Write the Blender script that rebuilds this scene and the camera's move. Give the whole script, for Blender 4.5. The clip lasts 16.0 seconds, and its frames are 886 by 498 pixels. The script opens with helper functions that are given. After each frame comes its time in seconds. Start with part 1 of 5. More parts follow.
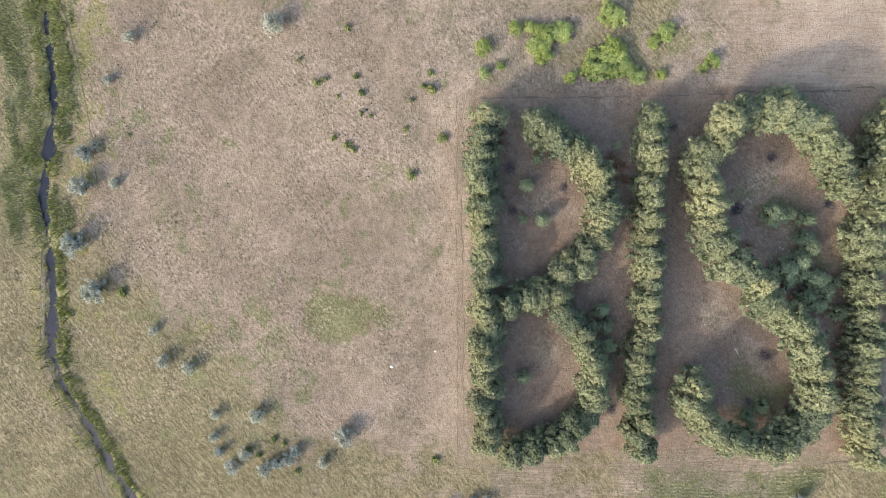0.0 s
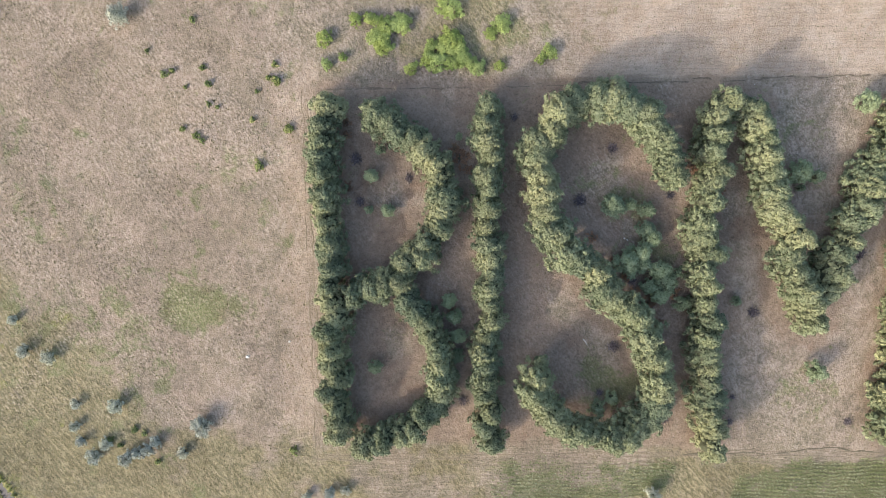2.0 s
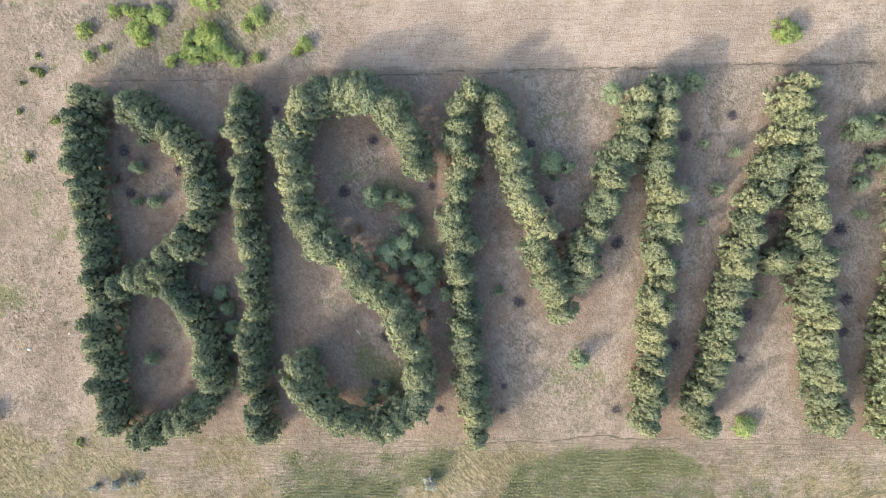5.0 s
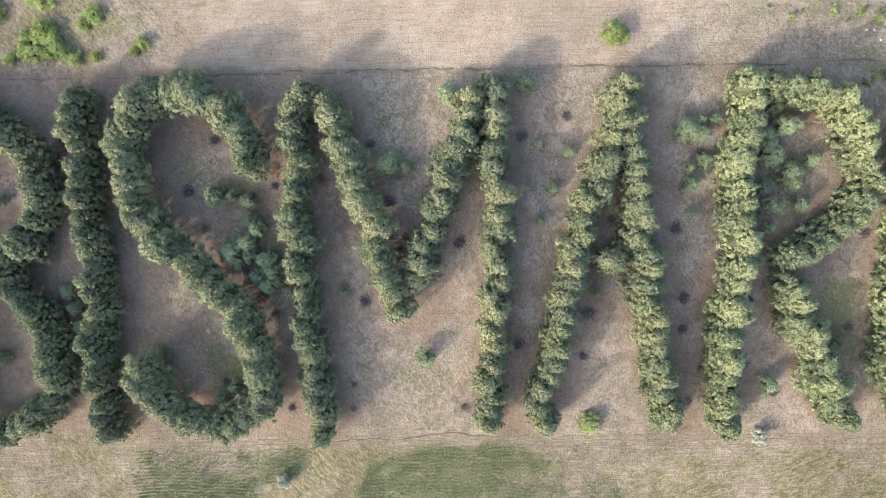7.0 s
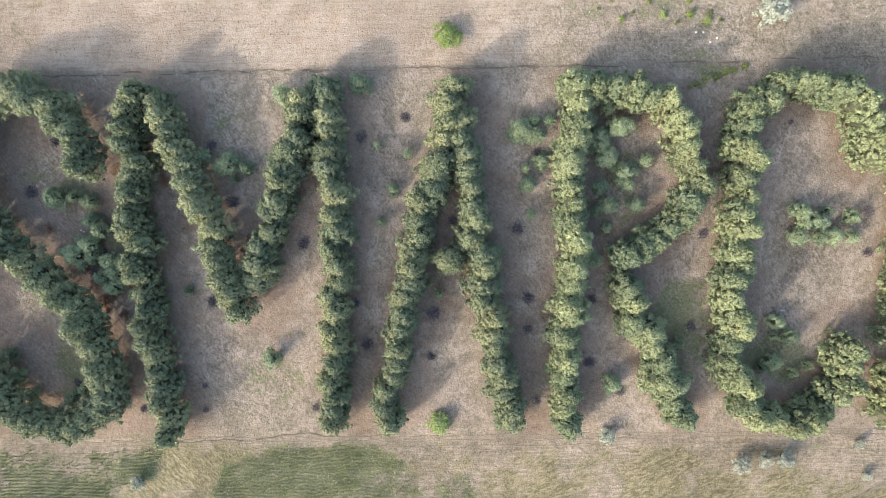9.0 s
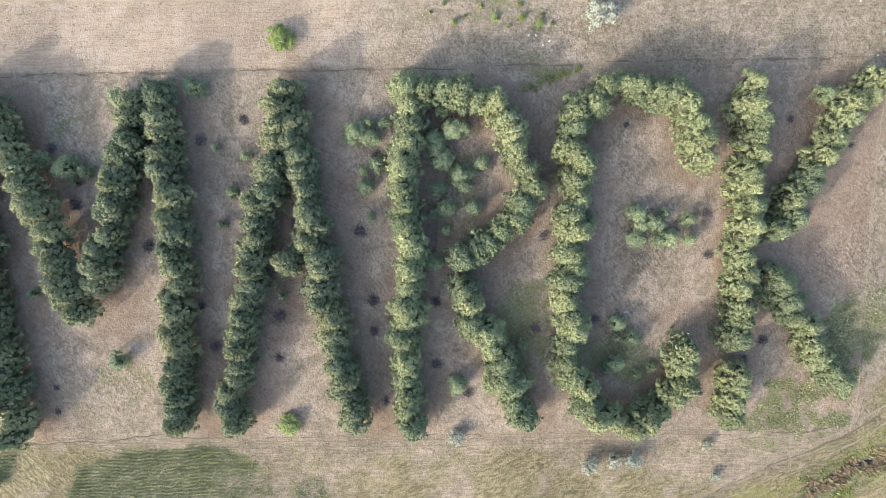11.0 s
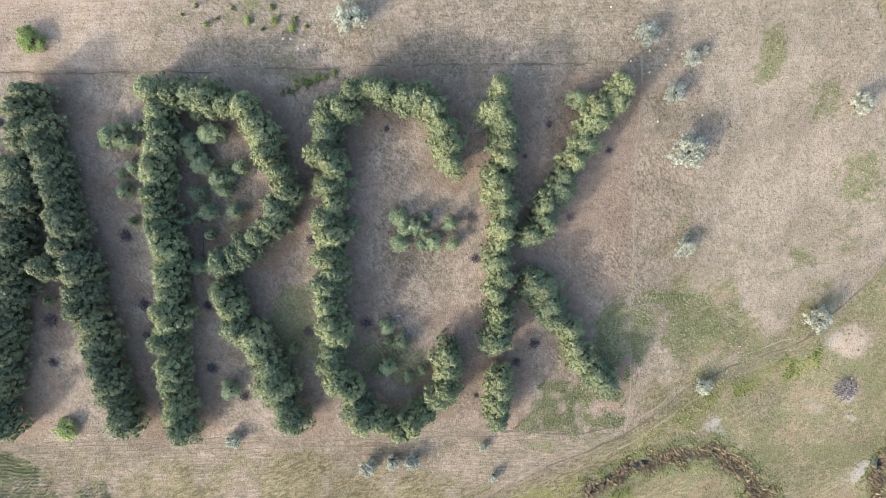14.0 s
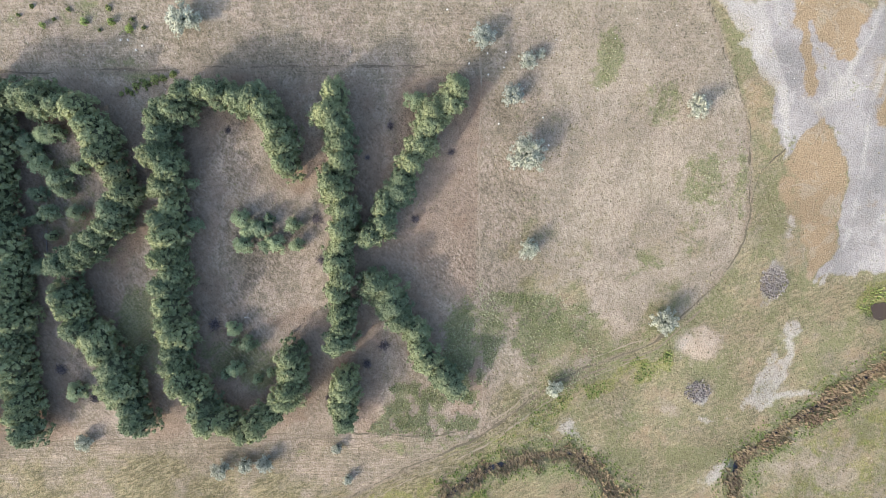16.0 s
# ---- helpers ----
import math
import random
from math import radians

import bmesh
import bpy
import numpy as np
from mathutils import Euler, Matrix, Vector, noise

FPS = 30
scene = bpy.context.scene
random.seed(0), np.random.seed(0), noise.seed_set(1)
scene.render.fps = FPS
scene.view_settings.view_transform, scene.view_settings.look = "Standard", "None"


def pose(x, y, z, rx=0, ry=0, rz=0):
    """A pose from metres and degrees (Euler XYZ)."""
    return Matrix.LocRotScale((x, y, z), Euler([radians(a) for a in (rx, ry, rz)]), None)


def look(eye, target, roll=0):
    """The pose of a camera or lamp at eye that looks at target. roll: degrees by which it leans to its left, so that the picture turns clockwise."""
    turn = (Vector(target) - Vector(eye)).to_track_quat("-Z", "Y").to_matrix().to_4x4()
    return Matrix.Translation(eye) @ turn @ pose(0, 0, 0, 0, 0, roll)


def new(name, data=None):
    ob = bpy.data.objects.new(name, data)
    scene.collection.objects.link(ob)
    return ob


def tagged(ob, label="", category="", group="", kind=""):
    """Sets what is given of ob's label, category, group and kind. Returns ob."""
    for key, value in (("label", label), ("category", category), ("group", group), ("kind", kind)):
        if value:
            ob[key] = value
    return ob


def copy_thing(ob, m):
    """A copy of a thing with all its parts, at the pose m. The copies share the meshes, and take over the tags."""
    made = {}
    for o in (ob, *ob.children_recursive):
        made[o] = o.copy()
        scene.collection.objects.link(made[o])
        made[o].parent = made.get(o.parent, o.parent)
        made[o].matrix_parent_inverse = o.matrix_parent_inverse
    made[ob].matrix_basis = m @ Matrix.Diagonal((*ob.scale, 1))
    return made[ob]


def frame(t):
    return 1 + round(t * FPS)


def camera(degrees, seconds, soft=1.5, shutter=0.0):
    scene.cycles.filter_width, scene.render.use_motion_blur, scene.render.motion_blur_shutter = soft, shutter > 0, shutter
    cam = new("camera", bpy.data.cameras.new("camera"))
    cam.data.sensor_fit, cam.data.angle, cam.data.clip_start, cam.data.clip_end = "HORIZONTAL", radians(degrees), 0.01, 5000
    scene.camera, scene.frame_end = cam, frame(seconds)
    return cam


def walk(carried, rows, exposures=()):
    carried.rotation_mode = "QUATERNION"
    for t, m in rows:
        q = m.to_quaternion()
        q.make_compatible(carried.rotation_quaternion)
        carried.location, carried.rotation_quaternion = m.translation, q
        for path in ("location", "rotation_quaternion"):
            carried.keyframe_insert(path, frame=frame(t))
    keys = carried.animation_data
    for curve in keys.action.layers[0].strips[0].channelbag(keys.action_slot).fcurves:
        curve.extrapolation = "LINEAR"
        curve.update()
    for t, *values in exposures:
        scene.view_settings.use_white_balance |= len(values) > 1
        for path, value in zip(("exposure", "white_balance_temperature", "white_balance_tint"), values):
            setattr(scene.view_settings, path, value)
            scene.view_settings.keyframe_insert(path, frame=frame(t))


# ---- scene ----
# A drone glides east over a wood planted as giant letters, looking almost straight down.
cam = camera(84.0, 16.0, 0.85)
PATH = [  # seconds, x, y, height, turns about x, y and z in degrees
    (0, 0.00, 0.00, 156.73, -7.676, 2.607, -0.082),
    (1, 24.83, -1.82, 156.25, -7.477, 2.892, 0.034),
    (2, 49.33, -4.02, 155.60, -7.273, 2.970, 0.030),
    (3, 73.47, -6.02, 154.86, -7.129, 2.846, -0.051),
    (4, 97.39, -6.72, 154.29, -7.147, 2.660, -0.059),
    (5, 120.78, -6.57, 153.93, -7.301, 2.284, -0.025),
    (6, 143.84, -6.16, 153.69, -7.495, 1.772, 0.002),
    (7, 167.35, -5.84, 153.35, -7.604, 1.419, 0.009),
    (8, 191.26, -5.83, 153.02, -7.569, 1.220, -0.004),
    (9, 215.01, -6.03, 152.96, -7.432, 0.967, -0.026),
    (10, 239.17, -5.87, 152.87, -7.382, 0.831, -0.049),
    (11, 263.62, -5.07, 152.55, -7.518, 0.796, -0.066),
    (12, 287.25, -3.83, 152.03, -7.812, 0.561, -0.067),
    (13, 310.14, -2.64, 151.65, -8.102, 0.153, -0.039),
    (14, 333.32, -2.10, 151.77, -8.158, -0.137, 0.025),
    (15, 356.80, -2.23, 151.99, -7.989, -0.307, 0.109),
    (16, 380.40, -2.76, 152.06, -7.693, -0.422, 0.199),
]
walk(cam, [(t, pose(x, y, z, rx, ry, rz)) for t, x, y, z, rx, ry, rz in PATH], [(0, 1.5, 6560, 8), (3, 1.6, 6560, 7), (6, 1.77, 6530, 6.5), (12, 1.74, 6470, 6), (16, 1.59, 6400, 6)])

# ---- light ----
SUN_TO = Vector((-0.77, -0.638, 0.0)).normalized()
SUN_HEIGHT = radians(24.0)
sun_way = Vector((SUN_TO.x * math.cos(SUN_HEIGHT), SUN_TO.y * math.cos(SUN_HEIGHT), math.sin(SUN_HEIGHT)))
sun = new("sun", bpy.data.lights.new("sun", "SUN"))
sun.data.energy, sun.data.angle, sun.data.color = 1.31, radians(1.0), (1.0, 0.915, 0.81)
sun.matrix_world = look(sun_way * 400, (0, 0, 0))
world = bpy.data.worlds.new("sky")
scene.world = world
world.use_nodes = True
sky = world.node_tree.nodes.new("ShaderNodeTexSky")
sky.sky_type, sky.sun_disc = "NISHITA", False
sky.sun_elevation, sky.sun_rotation = SUN_HEIGHT, math.atan2(SUN_TO.x, SUN_TO.y)
sky.dust_density, sky.air_density, sky.ozone_density = 3.5, 1.0, 0.8
world.node_tree.links.new(sky.outputs[0], world.node_tree.nodes["Background"].inputs[0])
world.node_tree.nodes["Background"].inputs[1].default_value = 0.15


# ---- materials ----
class Nodes:
    """A short hand for node trees."""

    def __init__(self, name, rough=0.9, spec=0.2):
        self.mat = bpy.data.materials.new(name)
        self.mat.use_nodes = True
        self.tree = self.mat.node_tree
        self.bsdf = self.tree.nodes["Principled BSDF"]
        self.bsdf.inputs["Roughness"].default_value = rough
        self.bsdf.inputs["Specular IOR Level"].default_value = spec

    def add(self, kind):
        return self.tree.nodes.new(kind)

    def link(self, a, b):
        self.tree.links.new(a, b)

    def put(self, value, socket):
        if isinstance(value, bpy.types.NodeSocket):
            self.link(value, socket)
        elif isinstance(value, (tuple, list)) and len(value) == 3 and socket.type == "RGBA":
            socket.default_value = (*value, 1)
        else:
            socket.default_value = value

    def math(self, op, a, b=0.0, clamp=False):
        n = self.add("ShaderNodeMath")
        n.operation, n.use_clamp = op, clamp
        self.put(a, n.inputs[0])
        self.put(b, n.inputs[1])
        return n.outputs[0]

    def mix(self, f, a, b, blend="MIX"):
        n = self.add("ShaderNodeMix")
        n.data_type, n.blend_type = "RGBA", blend
        self.put(f, n.inputs[0])
        self.put(a, n.inputs[6])
        self.put(b, n.inputs[7])
        return n.outputs[2]

    def ramp(self, v, lo, hi):
        n = self.add("ShaderNodeMapRange")
        n.interpolation_type = "SMOOTHSTEP"
        self.put(v, n.inputs[0])
        n.inputs[1].default_value, n.inputs[2].default_value = lo, hi
        return n.outputs[0]

    def noise(self, scale, detail=4.0, rough=0.6, where=None, stretch=None, distort=0.0):
        n = self.add("ShaderNodeTexNoise")
        n.inputs["Scale"].default_value, n.inputs["Detail"].default_value = scale, detail
        n.inputs["Roughness"].default_value, n.inputs["Distortion"].default_value = rough, distort
        p = where if where is not None else self.add("ShaderNodeNewGeometry").outputs["Position"]
        if stretch:
            m = self.add("ShaderNodeVectorMath")
            m.operation = "MULTIPLY"
            self.link(p, m.inputs[0])
            m.inputs[1].default_value = stretch
            p = m.outputs[0]
        self.link(p, n.inputs["Vector"])
        return n.outputs["Fac"]

    def streaks(self, scale, angle, long, detail=4.0, rough=0.65):
        """Noise drawn out along a direction."""
        m = self.add("ShaderNodeMapping")
        self.link(self.add("ShaderNodeNewGeometry").outputs["Position"], m.inputs[0])
        m.inputs["Rotation"].default_value = (0, 0, radians(-angle))
        m2 = self.add("ShaderNodeMapping")
        self.link(m.outputs[0], m2.inputs[0])
        m2.inputs["Scale"].default_value = (1 / long, 1, 1)
        return self.noise(scale, detail, rough, m2.outputs[0], distort=0.4)

    def bump(self, height, strength, distance):
        n = self.add("ShaderNodeBump")
        n.inputs["Strength"].default_value, n.inputs["Distance"].default_value = strength, distance
        self.link(height, n.inputs["Height"])
        self.link(n.outputs[0], self.bsdf.inputs["Normal"])

    def colour(self, c):
        self.put(c, self.bsdf.inputs["Base Color"])
        return self.mat


def leaf_material(name, dark, mid, pale, tint, rough=0.75):
    """Foliage: each leaf a little different, each plant leaning to its own tone."""
    n = Nodes(name, rough, 0.25)
    own = n.add("ShaderNodeObjectInfo").outputs["Random"]
    leaf = n.add("ShaderNodeNewGeometry").outputs["Random Per Island"]
    big = n.noise(0.35, 2.0)
    clump = n.add("ShaderNodeAttribute")
    clump.attribute_name = "tone"
    spray = n.math("ADD", n.math("MULTIPLY", leaf, 0.5), n.math("MULTIPLY", clump.outputs["Fac"], 0.5))
    c = n.mix(n.ramp(n.math("ADD", spray, n.math("MULTIPLY", n.math("SUBTRACT", n.noise(2.6, 3.0, 0.7), 0.5), 0.7)), 0.05, 0.7), dark, mid)
    c = n.mix(n.math("MULTIPLY", n.ramp(n.math("ADD", spray, n.math("MULTIPLY", big, 0.6)), 0.75, 1.3), 0.7), c, pale)
    drift = n.noise(0.045, 3.0, 0.6)
    c = n.mix(n.math("MULTIPLY", n.ramp(drift, 0.5, 0.62), 0.45), c, tint)
    c = n.mix(n.math("MULTIPLY", n.ramp(own, 0.45, 1.0), 0.55), c, tint)
    c = n.mix(n.math("MULTIPLY", n.ramp(own, 0.4, 0.0), 0.4), c, tuple(a * b for a, b in zip(mid, (0.86, 0.98, 1.16))))
    hue = n.add("ShaderNodeHueSaturation")
    n.put(c, hue.inputs["Color"])
    n.put(n.math("ADD", n.math("MULTIPLY", own, 0.4), 0.8), hue.inputs["Value"])
    # lowest tones turn dark, a painted shade for the gaps inside a crown
    with_gap_shade = n.mix(n.ramp(clump.outputs["Fac"], -0.2, -0.6), hue.outputs[0], (0.075, 0.082, 0.05))
    n.put(with_gap_shade, n.bsdf.inputs["Base Color"])
    through_leaf = n.add("ShaderNodeBsdfTranslucent")
    n.put(with_gap_shade, through_leaf.inputs[0])
    both = n.add("ShaderNodeMixShader")
    both.inputs[0].default_value = 0.16
    n.bump(n.noise(3.2, 4.0, 0.7), 0.8, 0.3)
    n.link(n.bsdf.outputs[0], both.inputs[1])
    n.link(through_leaf.outputs[0], both.inputs[2])
    n.link(both.outputs[0], n.tree.nodes["Material Output"].inputs[0])
    return n.mat


def tuft_material(name, a, b, c):
    n = Nodes(name, 0.9, 0.1)
    r = n.add("ShaderNodeNewGeometry").outputs["Random Per Island"]
    patch = n.noise(0.12, 3.0)
    col = n.mix(r, a, b)
    col = n.mix(n.ramp(n.math("ADD", n.math("MULTIPLY", r, 0.4), patch), 0.6, 0.95), col, c)
    return n.colour(col)


def bark_material():
    n = Nodes("bark", 0.95, 0.1)
    f = n.noise(3.0, 5.0, stretch=(1, 1, 0.25))
    n.bump(f, 0.6, 0.05)
    return n.colour(n.mix(f, (0.05, 0.04, 0.035), (0.17, 0.14, 0.12)))


def brush_material():
    n = Nodes("dead_brush", 0.95, 0.1)
    r = n.add("ShaderNodeNewGeometry").outputs["Random Per Island"]
    return n.colour(n.mix(n.ramp(r, 0.0, 1.0), (0.05, 0.042, 0.046), (0.2, 0.17, 0.175)))


def stone_material():
    n = Nodes("pale_stone", 0.9, 0.2)
    f = n.noise(1.5, 5.0)
    n.bump(f, 0.5, 0.05)
    return n.colour(n.mix(f, (0.45, 0.42, 0.38), (0.78, 0.75, 0.7)))


def water_material():
    n = Nodes("creek_water", 0.06, 0.22)
    n.bump(n.noise(1.2, 3.0), 0.08, 0.02)
    return n.colour(n.mix(n.noise(0.2, 4.0), (0.018, 0.021, 0.034), (0.028, 0.03, 0.043)))


def ground_material():
    """Dry steppe with its zones; the zones come as masks on the sheet, the detail from noise at real size."""
    n = Nodes("dry_meadow", 0.95, 0.08)
    a, b = n.add("ShaderNodeAttribute"), n.add("ShaderNodeAttribute")
    a.attribute_name, b.attribute_name = "mask_a", "mask_b"
    sa, sb = n.add("ShaderNodeSeparateColor"), n.add("ShaderNodeSeparateColor")
    n.link(a.outputs["Color"], sa.inputs[0])
    n.link(b.outputs["Color"], sb.inputs[0])
    third = n.add("ShaderNodeAttribute")
    third.attribute_name = "mask_c"
    sc = n.add("ShaderNodeSeparateColor")
    n.link(third.outputs["Color"], sc.inputs[0])
    fallow, bare, lush = sc.outputs[0], sc.outputs[1], sc.outputs[2]
    olive, weed, litter, track = sa.outputs[0], sa.outputs[1], sa.outputs[2], a.outputs["Alpha"]
    salt, rust, pale, mown = sb.outputs[0], sb.outputs[1], sb.outputs[2], b.outputs["Alpha"]
    huge, large, middle = n.noise(0.022, 3.0), n.noise(0.09, 5.0, 0.65), n.noise(0.5, 5.0, 0.7)
    fine, grain = n.noise(2.2, 4.0, 0.7), n.noise(6.5, 3.0, 0.7)
    streak = n.noise(0.9, 4.0, 0.65, stretch=(0.12, 1.9, 1))
    patchy = n.noise(0.13, 5.0, 0.65, distort=1.0)
    tuft = n.noise(1.1, 3.0, 0.6, distort=0.6)

    def mask(m, soft=0.5):
        """The zone's edge broken up by grass."""
        return n.ramp(n.math("ADD", m, n.math("MULTIPLY", n.math("SUBTRACT", n.math("ADD", n.math("MULTIPLY", middle, 0.5), n.math("ADD", n.math("MULTIPLY", fine, 0.25), n.math("MULTIPLY", patchy, 0.9))), 0.825), soft * 2.2)), 0.3, 0.75)

    wisp = n.noise(1.4, 5.0, 0.75, stretch=(1.0, 0.55, 1), distort=0.8)
    fuzz = n.noise(3.4, 4.0, 0.8, stretch=(1.0, 0.7, 1), distort=1.0)
    hue = n.noise(0.055, 4.0, 0.6, stretch=(1, 1, 0), distort=0.5)
    other = n.noise(0.16, 4.0, 0.65, stretch=(1.2, 0.9, 0), distort=0.5)
    straw = n.mix(n.ramp(huge, 0.35, 0.65), (0.28, 0.224, 0.182), (0.262, 0.222, 0.166))
    straw = n.mix(n.math("MULTIPLY", n.ramp(hue, 0.47, 0.6), 0.6), straw, (0.35, 0.265, 0.21))
    straw = n.mix(n.math("MULTIPLY", n.ramp(hue, 0.52, 0.4), 0.65), straw, (0.218, 0.18, 0.124))
    straw = n.mix(n.math("MULTIPLY", n.ramp(other, 0.5, 0.6), 0.5), straw, (0.335, 0.27, 0.222))
    straw = n.mix(n.math("MULTIPLY", n.ramp(other, 0.5, 0.4), 0.5), straw, (0.188, 0.154, 0.11))
    straw = n.mix(n.math("MULTIPLY", mask(fallow, 0.3), 0.88), straw, n.mix(n.ramp(other, 0.35, 0.65), (0.445, 0.33, 0.25), (0.5, 0.395, 0.315)))
    worn = n.mix(n.ramp(other, 0.36, 0.64), (0.3, 0.243, 0.196), (0.415, 0.335, 0.275))
    straw = n.mix(n.math("MULTIPLY", mask(bare), 0.75), straw, worn)
    sparse = n.math("SUBTRACT", 1.0, n.math("MAXIMUM", n.math("MULTIPLY", fallow, 0.72), n.math("MULTIPLY", bare, 0.35)))
    clump = n.noise(0.38, 5.0, 0.7, stretch=(1.0, 0.8, 0), distort=1.2)
    straw = n.mix(n.math("MULTIPLY", n.math("MULTIPLY", n.ramp(clump, 0.5, 0.58), 0.62), sparse), straw, (0.145, 0.12, 0.08))
    straw = n.mix(n.math("MULTIPLY", n.ramp(clump, 0.48, 0.4), 0.55), straw, (0.43, 0.355, 0.295))
    c = n.mix(n.math("MULTIPLY", n.math("MULTIPLY", n.ramp(tuft, 0.5, 0.7), 0.55), sparse), straw, (0.15, 0.138, 0.09))
    c = n.mix(n.math("MULTIPLY", n.math("MULTIPLY", n.ramp(wisp, 0.5, 0.66), 0.7), sparse), c, (0.125, 0.112, 0.075))
    c = n.mix(n.math("MULTIPLY", n.ramp(fuzz, 0.5, 0.64), n.math("SUBTRACT", 0.68, n.math("MAXIMUM", n.math("MULTIPLY", bare, 0.3), n.math("MULTIPLY", fallow, 0.38)))), c, (0.105, 0.088, 0.066))
    c = n.mix(n.math("MULTIPLY", n.ramp(fuzz, 0.48, 0.34), n.math("SUBTRACT", 0.65, n.math("MULTIPLY", bare, 0.45))), c, (0.49, 0.41, 0.34))
    c = n.mix(n.math("MULTIPLY", n.ramp(grain, 0.53, 0.64), n.math("SUBTRACT", 0.5, n.math("MULTIPLY", bare, 0.35))), c, (0.53, 0.455, 0.385))
    # mown strips run along the rows
    c = n.mix(n.math("MULTIPLY", n.math("MULTIPLY", mown, n.ramp(streak, 0.47, 0.62)), 0.5), c, (0.2, 0.162, 0.108))
    c = n.mix(n.math("MULTIPLY", n.math("MULTIPLY", mown, n.ramp(streak, 0.5, 0.36)), 0.42), c, (0.47, 0.385, 0.28))
    # olive grass lies in drawn-out swathes: down to the creek in the west, along the ditches in the east
    side = n.add("ShaderNodeSeparateXYZ")
    n.link(n.add("ShaderNodeNewGeometry").outputs["Position"], side.inputs[0])
    swathe = n.mix(n.ramp(side.outputs[0], 100.0, 300.0), n.streaks(0.6, -52, 3.0, 5.0, 0.7), n.streaks(0.6, 30, 2.6, 5.0, 0.7))
    green = n.mix(n.ramp(middle, 0.35, 0.65), (0.225, 0.19, 0.105), (0.165, 0.148, 0.075))
    green = n.mix(n.math("MULTIPLY", n.ramp(patchy, 0.5, 0.6), 0.7), green, (0.275, 0.22, 0.13))
    green = n.mix(n.math("MULTIPLY", n.ramp(swathe, 0.48, 0.6), 0.75), green, (0.102, 0.1, 0.052))
    green = n.mix(n.math("MULTIPLY", n.ramp(swathe, 0.48, 0.38), 0.6), green, (0.315, 0.27, 0.18))
    green = n.mix(n.math("MULTIPLY", n.ramp(fuzz, 0.51, 0.62), 0.8), green, (0.065, 0.065, 0.035))
    blades = n.mix(n.ramp(side.outputs[0], 100.0, 300.0), n.streaks(1.3, -52, 2.4, 3.0, 0.7), n.streaks(1.2, 24, 2.6, 3.0, 0.7))
    green = n.mix(n.math("MULTIPLY", n.ramp(blades, 0.52, 0.61), 0.7), green, (0.085, 0.085, 0.045))
    green = n.mix(n.math("MULTIPLY", n.ramp(blades, 0.48, 0.38), 0.6), green, (0.4, 0.345, 0.215))
    green = n.mix(n.math("MULTIPLY", n.ramp(fuzz, 0.48, 0.36), 0.6), green, (0.375, 0.32, 0.185))
    eastern = n.ramp(side.outputs[0], 390.0, 430.0)
    green = n.mix(n.math("MULTIPLY", eastern, 0.22), green, (0.36, 0.31, 0.2))
    green = n.mix(n.math("MULTIPLY", n.math("MULTIPLY", n.ramp(large, 0.47, 0.57), eastern), 0.8), green, (0.168, 0.172, 0.08))
    green = n.mix(n.math("MULTIPLY", n.math("MULTIPLY", n.ramp(large, 0.45, 0.37), eastern), 0.6), green, (0.3, 0.22, 0.145))
    c = n.mix(n.math("MULTIPLY", eastern, 0.33), c, (0.42, 0.362, 0.285))
    c = n.mix(n.math("MULTIPLY", n.ramp(side.outputs[0], 0.0, -40.0), 0.25), c, (0.33, 0.238, 0.182))
    c = n.mix(n.math("MULTIPLY", mask(olive), 0.88), c, green)
    rusty = n.mix(n.ramp(fine, 0.35, 0.65), (0.37, 0.275, 0.178), (0.27, 0.2, 0.128))
    rusty = n.mix(n.math("MULTIPLY", n.ramp(fuzz, 0.52, 0.64), 0.6), rusty, (0.15, 0.12, 0.075))
    rusty = n.mix(n.math("MULTIPLY", n.ramp(patchy, 0.5, 0.62), 0.6), rusty, (0.36, 0.31, 0.24))
    grey = n.mix(n.ramp(large, 0.35, 0.65), (0.28, 0.265, 0.26), (0.37, 0.345, 0.335))
    grey = n.mix(n.math("MULTIPLY", n.ramp(middle, 0.5, 0.7), 0.5), grey, (0.27, 0.235, 0.205))
    grey = n.mix(n.math("MULTIPLY", n.ramp(fuzz, 0.52, 0.64), 0.5), grey, (0.17, 0.155, 0.145))
    grey = n.mix(n.math("MULTIPLY", n.ramp(patchy, 0.52, 0.62), 0.55), grey, (0.44, 0.41, 0.39))
    c = n.mix(mask(salt, 0.6), c, grey)
    c = n.mix(mask(rust, 0.7), c, rusty)
    c = n.mix(n.math("MULTIPLY", mask(pale, 0.8), 0.75), c, n.mix(n.ramp(fuzz, 0.35, 0.65), (0.52, 0.49, 0.46), (0.34, 0.31, 0.285)))
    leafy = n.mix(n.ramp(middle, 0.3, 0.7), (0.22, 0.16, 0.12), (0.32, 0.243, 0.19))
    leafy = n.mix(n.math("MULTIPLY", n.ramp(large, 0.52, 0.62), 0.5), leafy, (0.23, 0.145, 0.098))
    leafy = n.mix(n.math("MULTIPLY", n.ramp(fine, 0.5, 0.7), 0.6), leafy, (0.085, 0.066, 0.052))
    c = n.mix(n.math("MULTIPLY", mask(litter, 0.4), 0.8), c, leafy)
    herb = n.mix(n.ramp(fine, 0.35, 0.65), (0.13, 0.142, 0.06), (0.24, 0.235, 0.125))
    herb = n.mix(n.math("MULTIPLY", n.ramp(blades, 0.5, 0.4), 0.5), herb, (0.3, 0.285, 0.185))
    herb = n.mix(n.math("MULTIPLY", n.ramp(fuzz, 0.5, 0.6), 0.7), herb, (0.07, 0.085, 0.04))
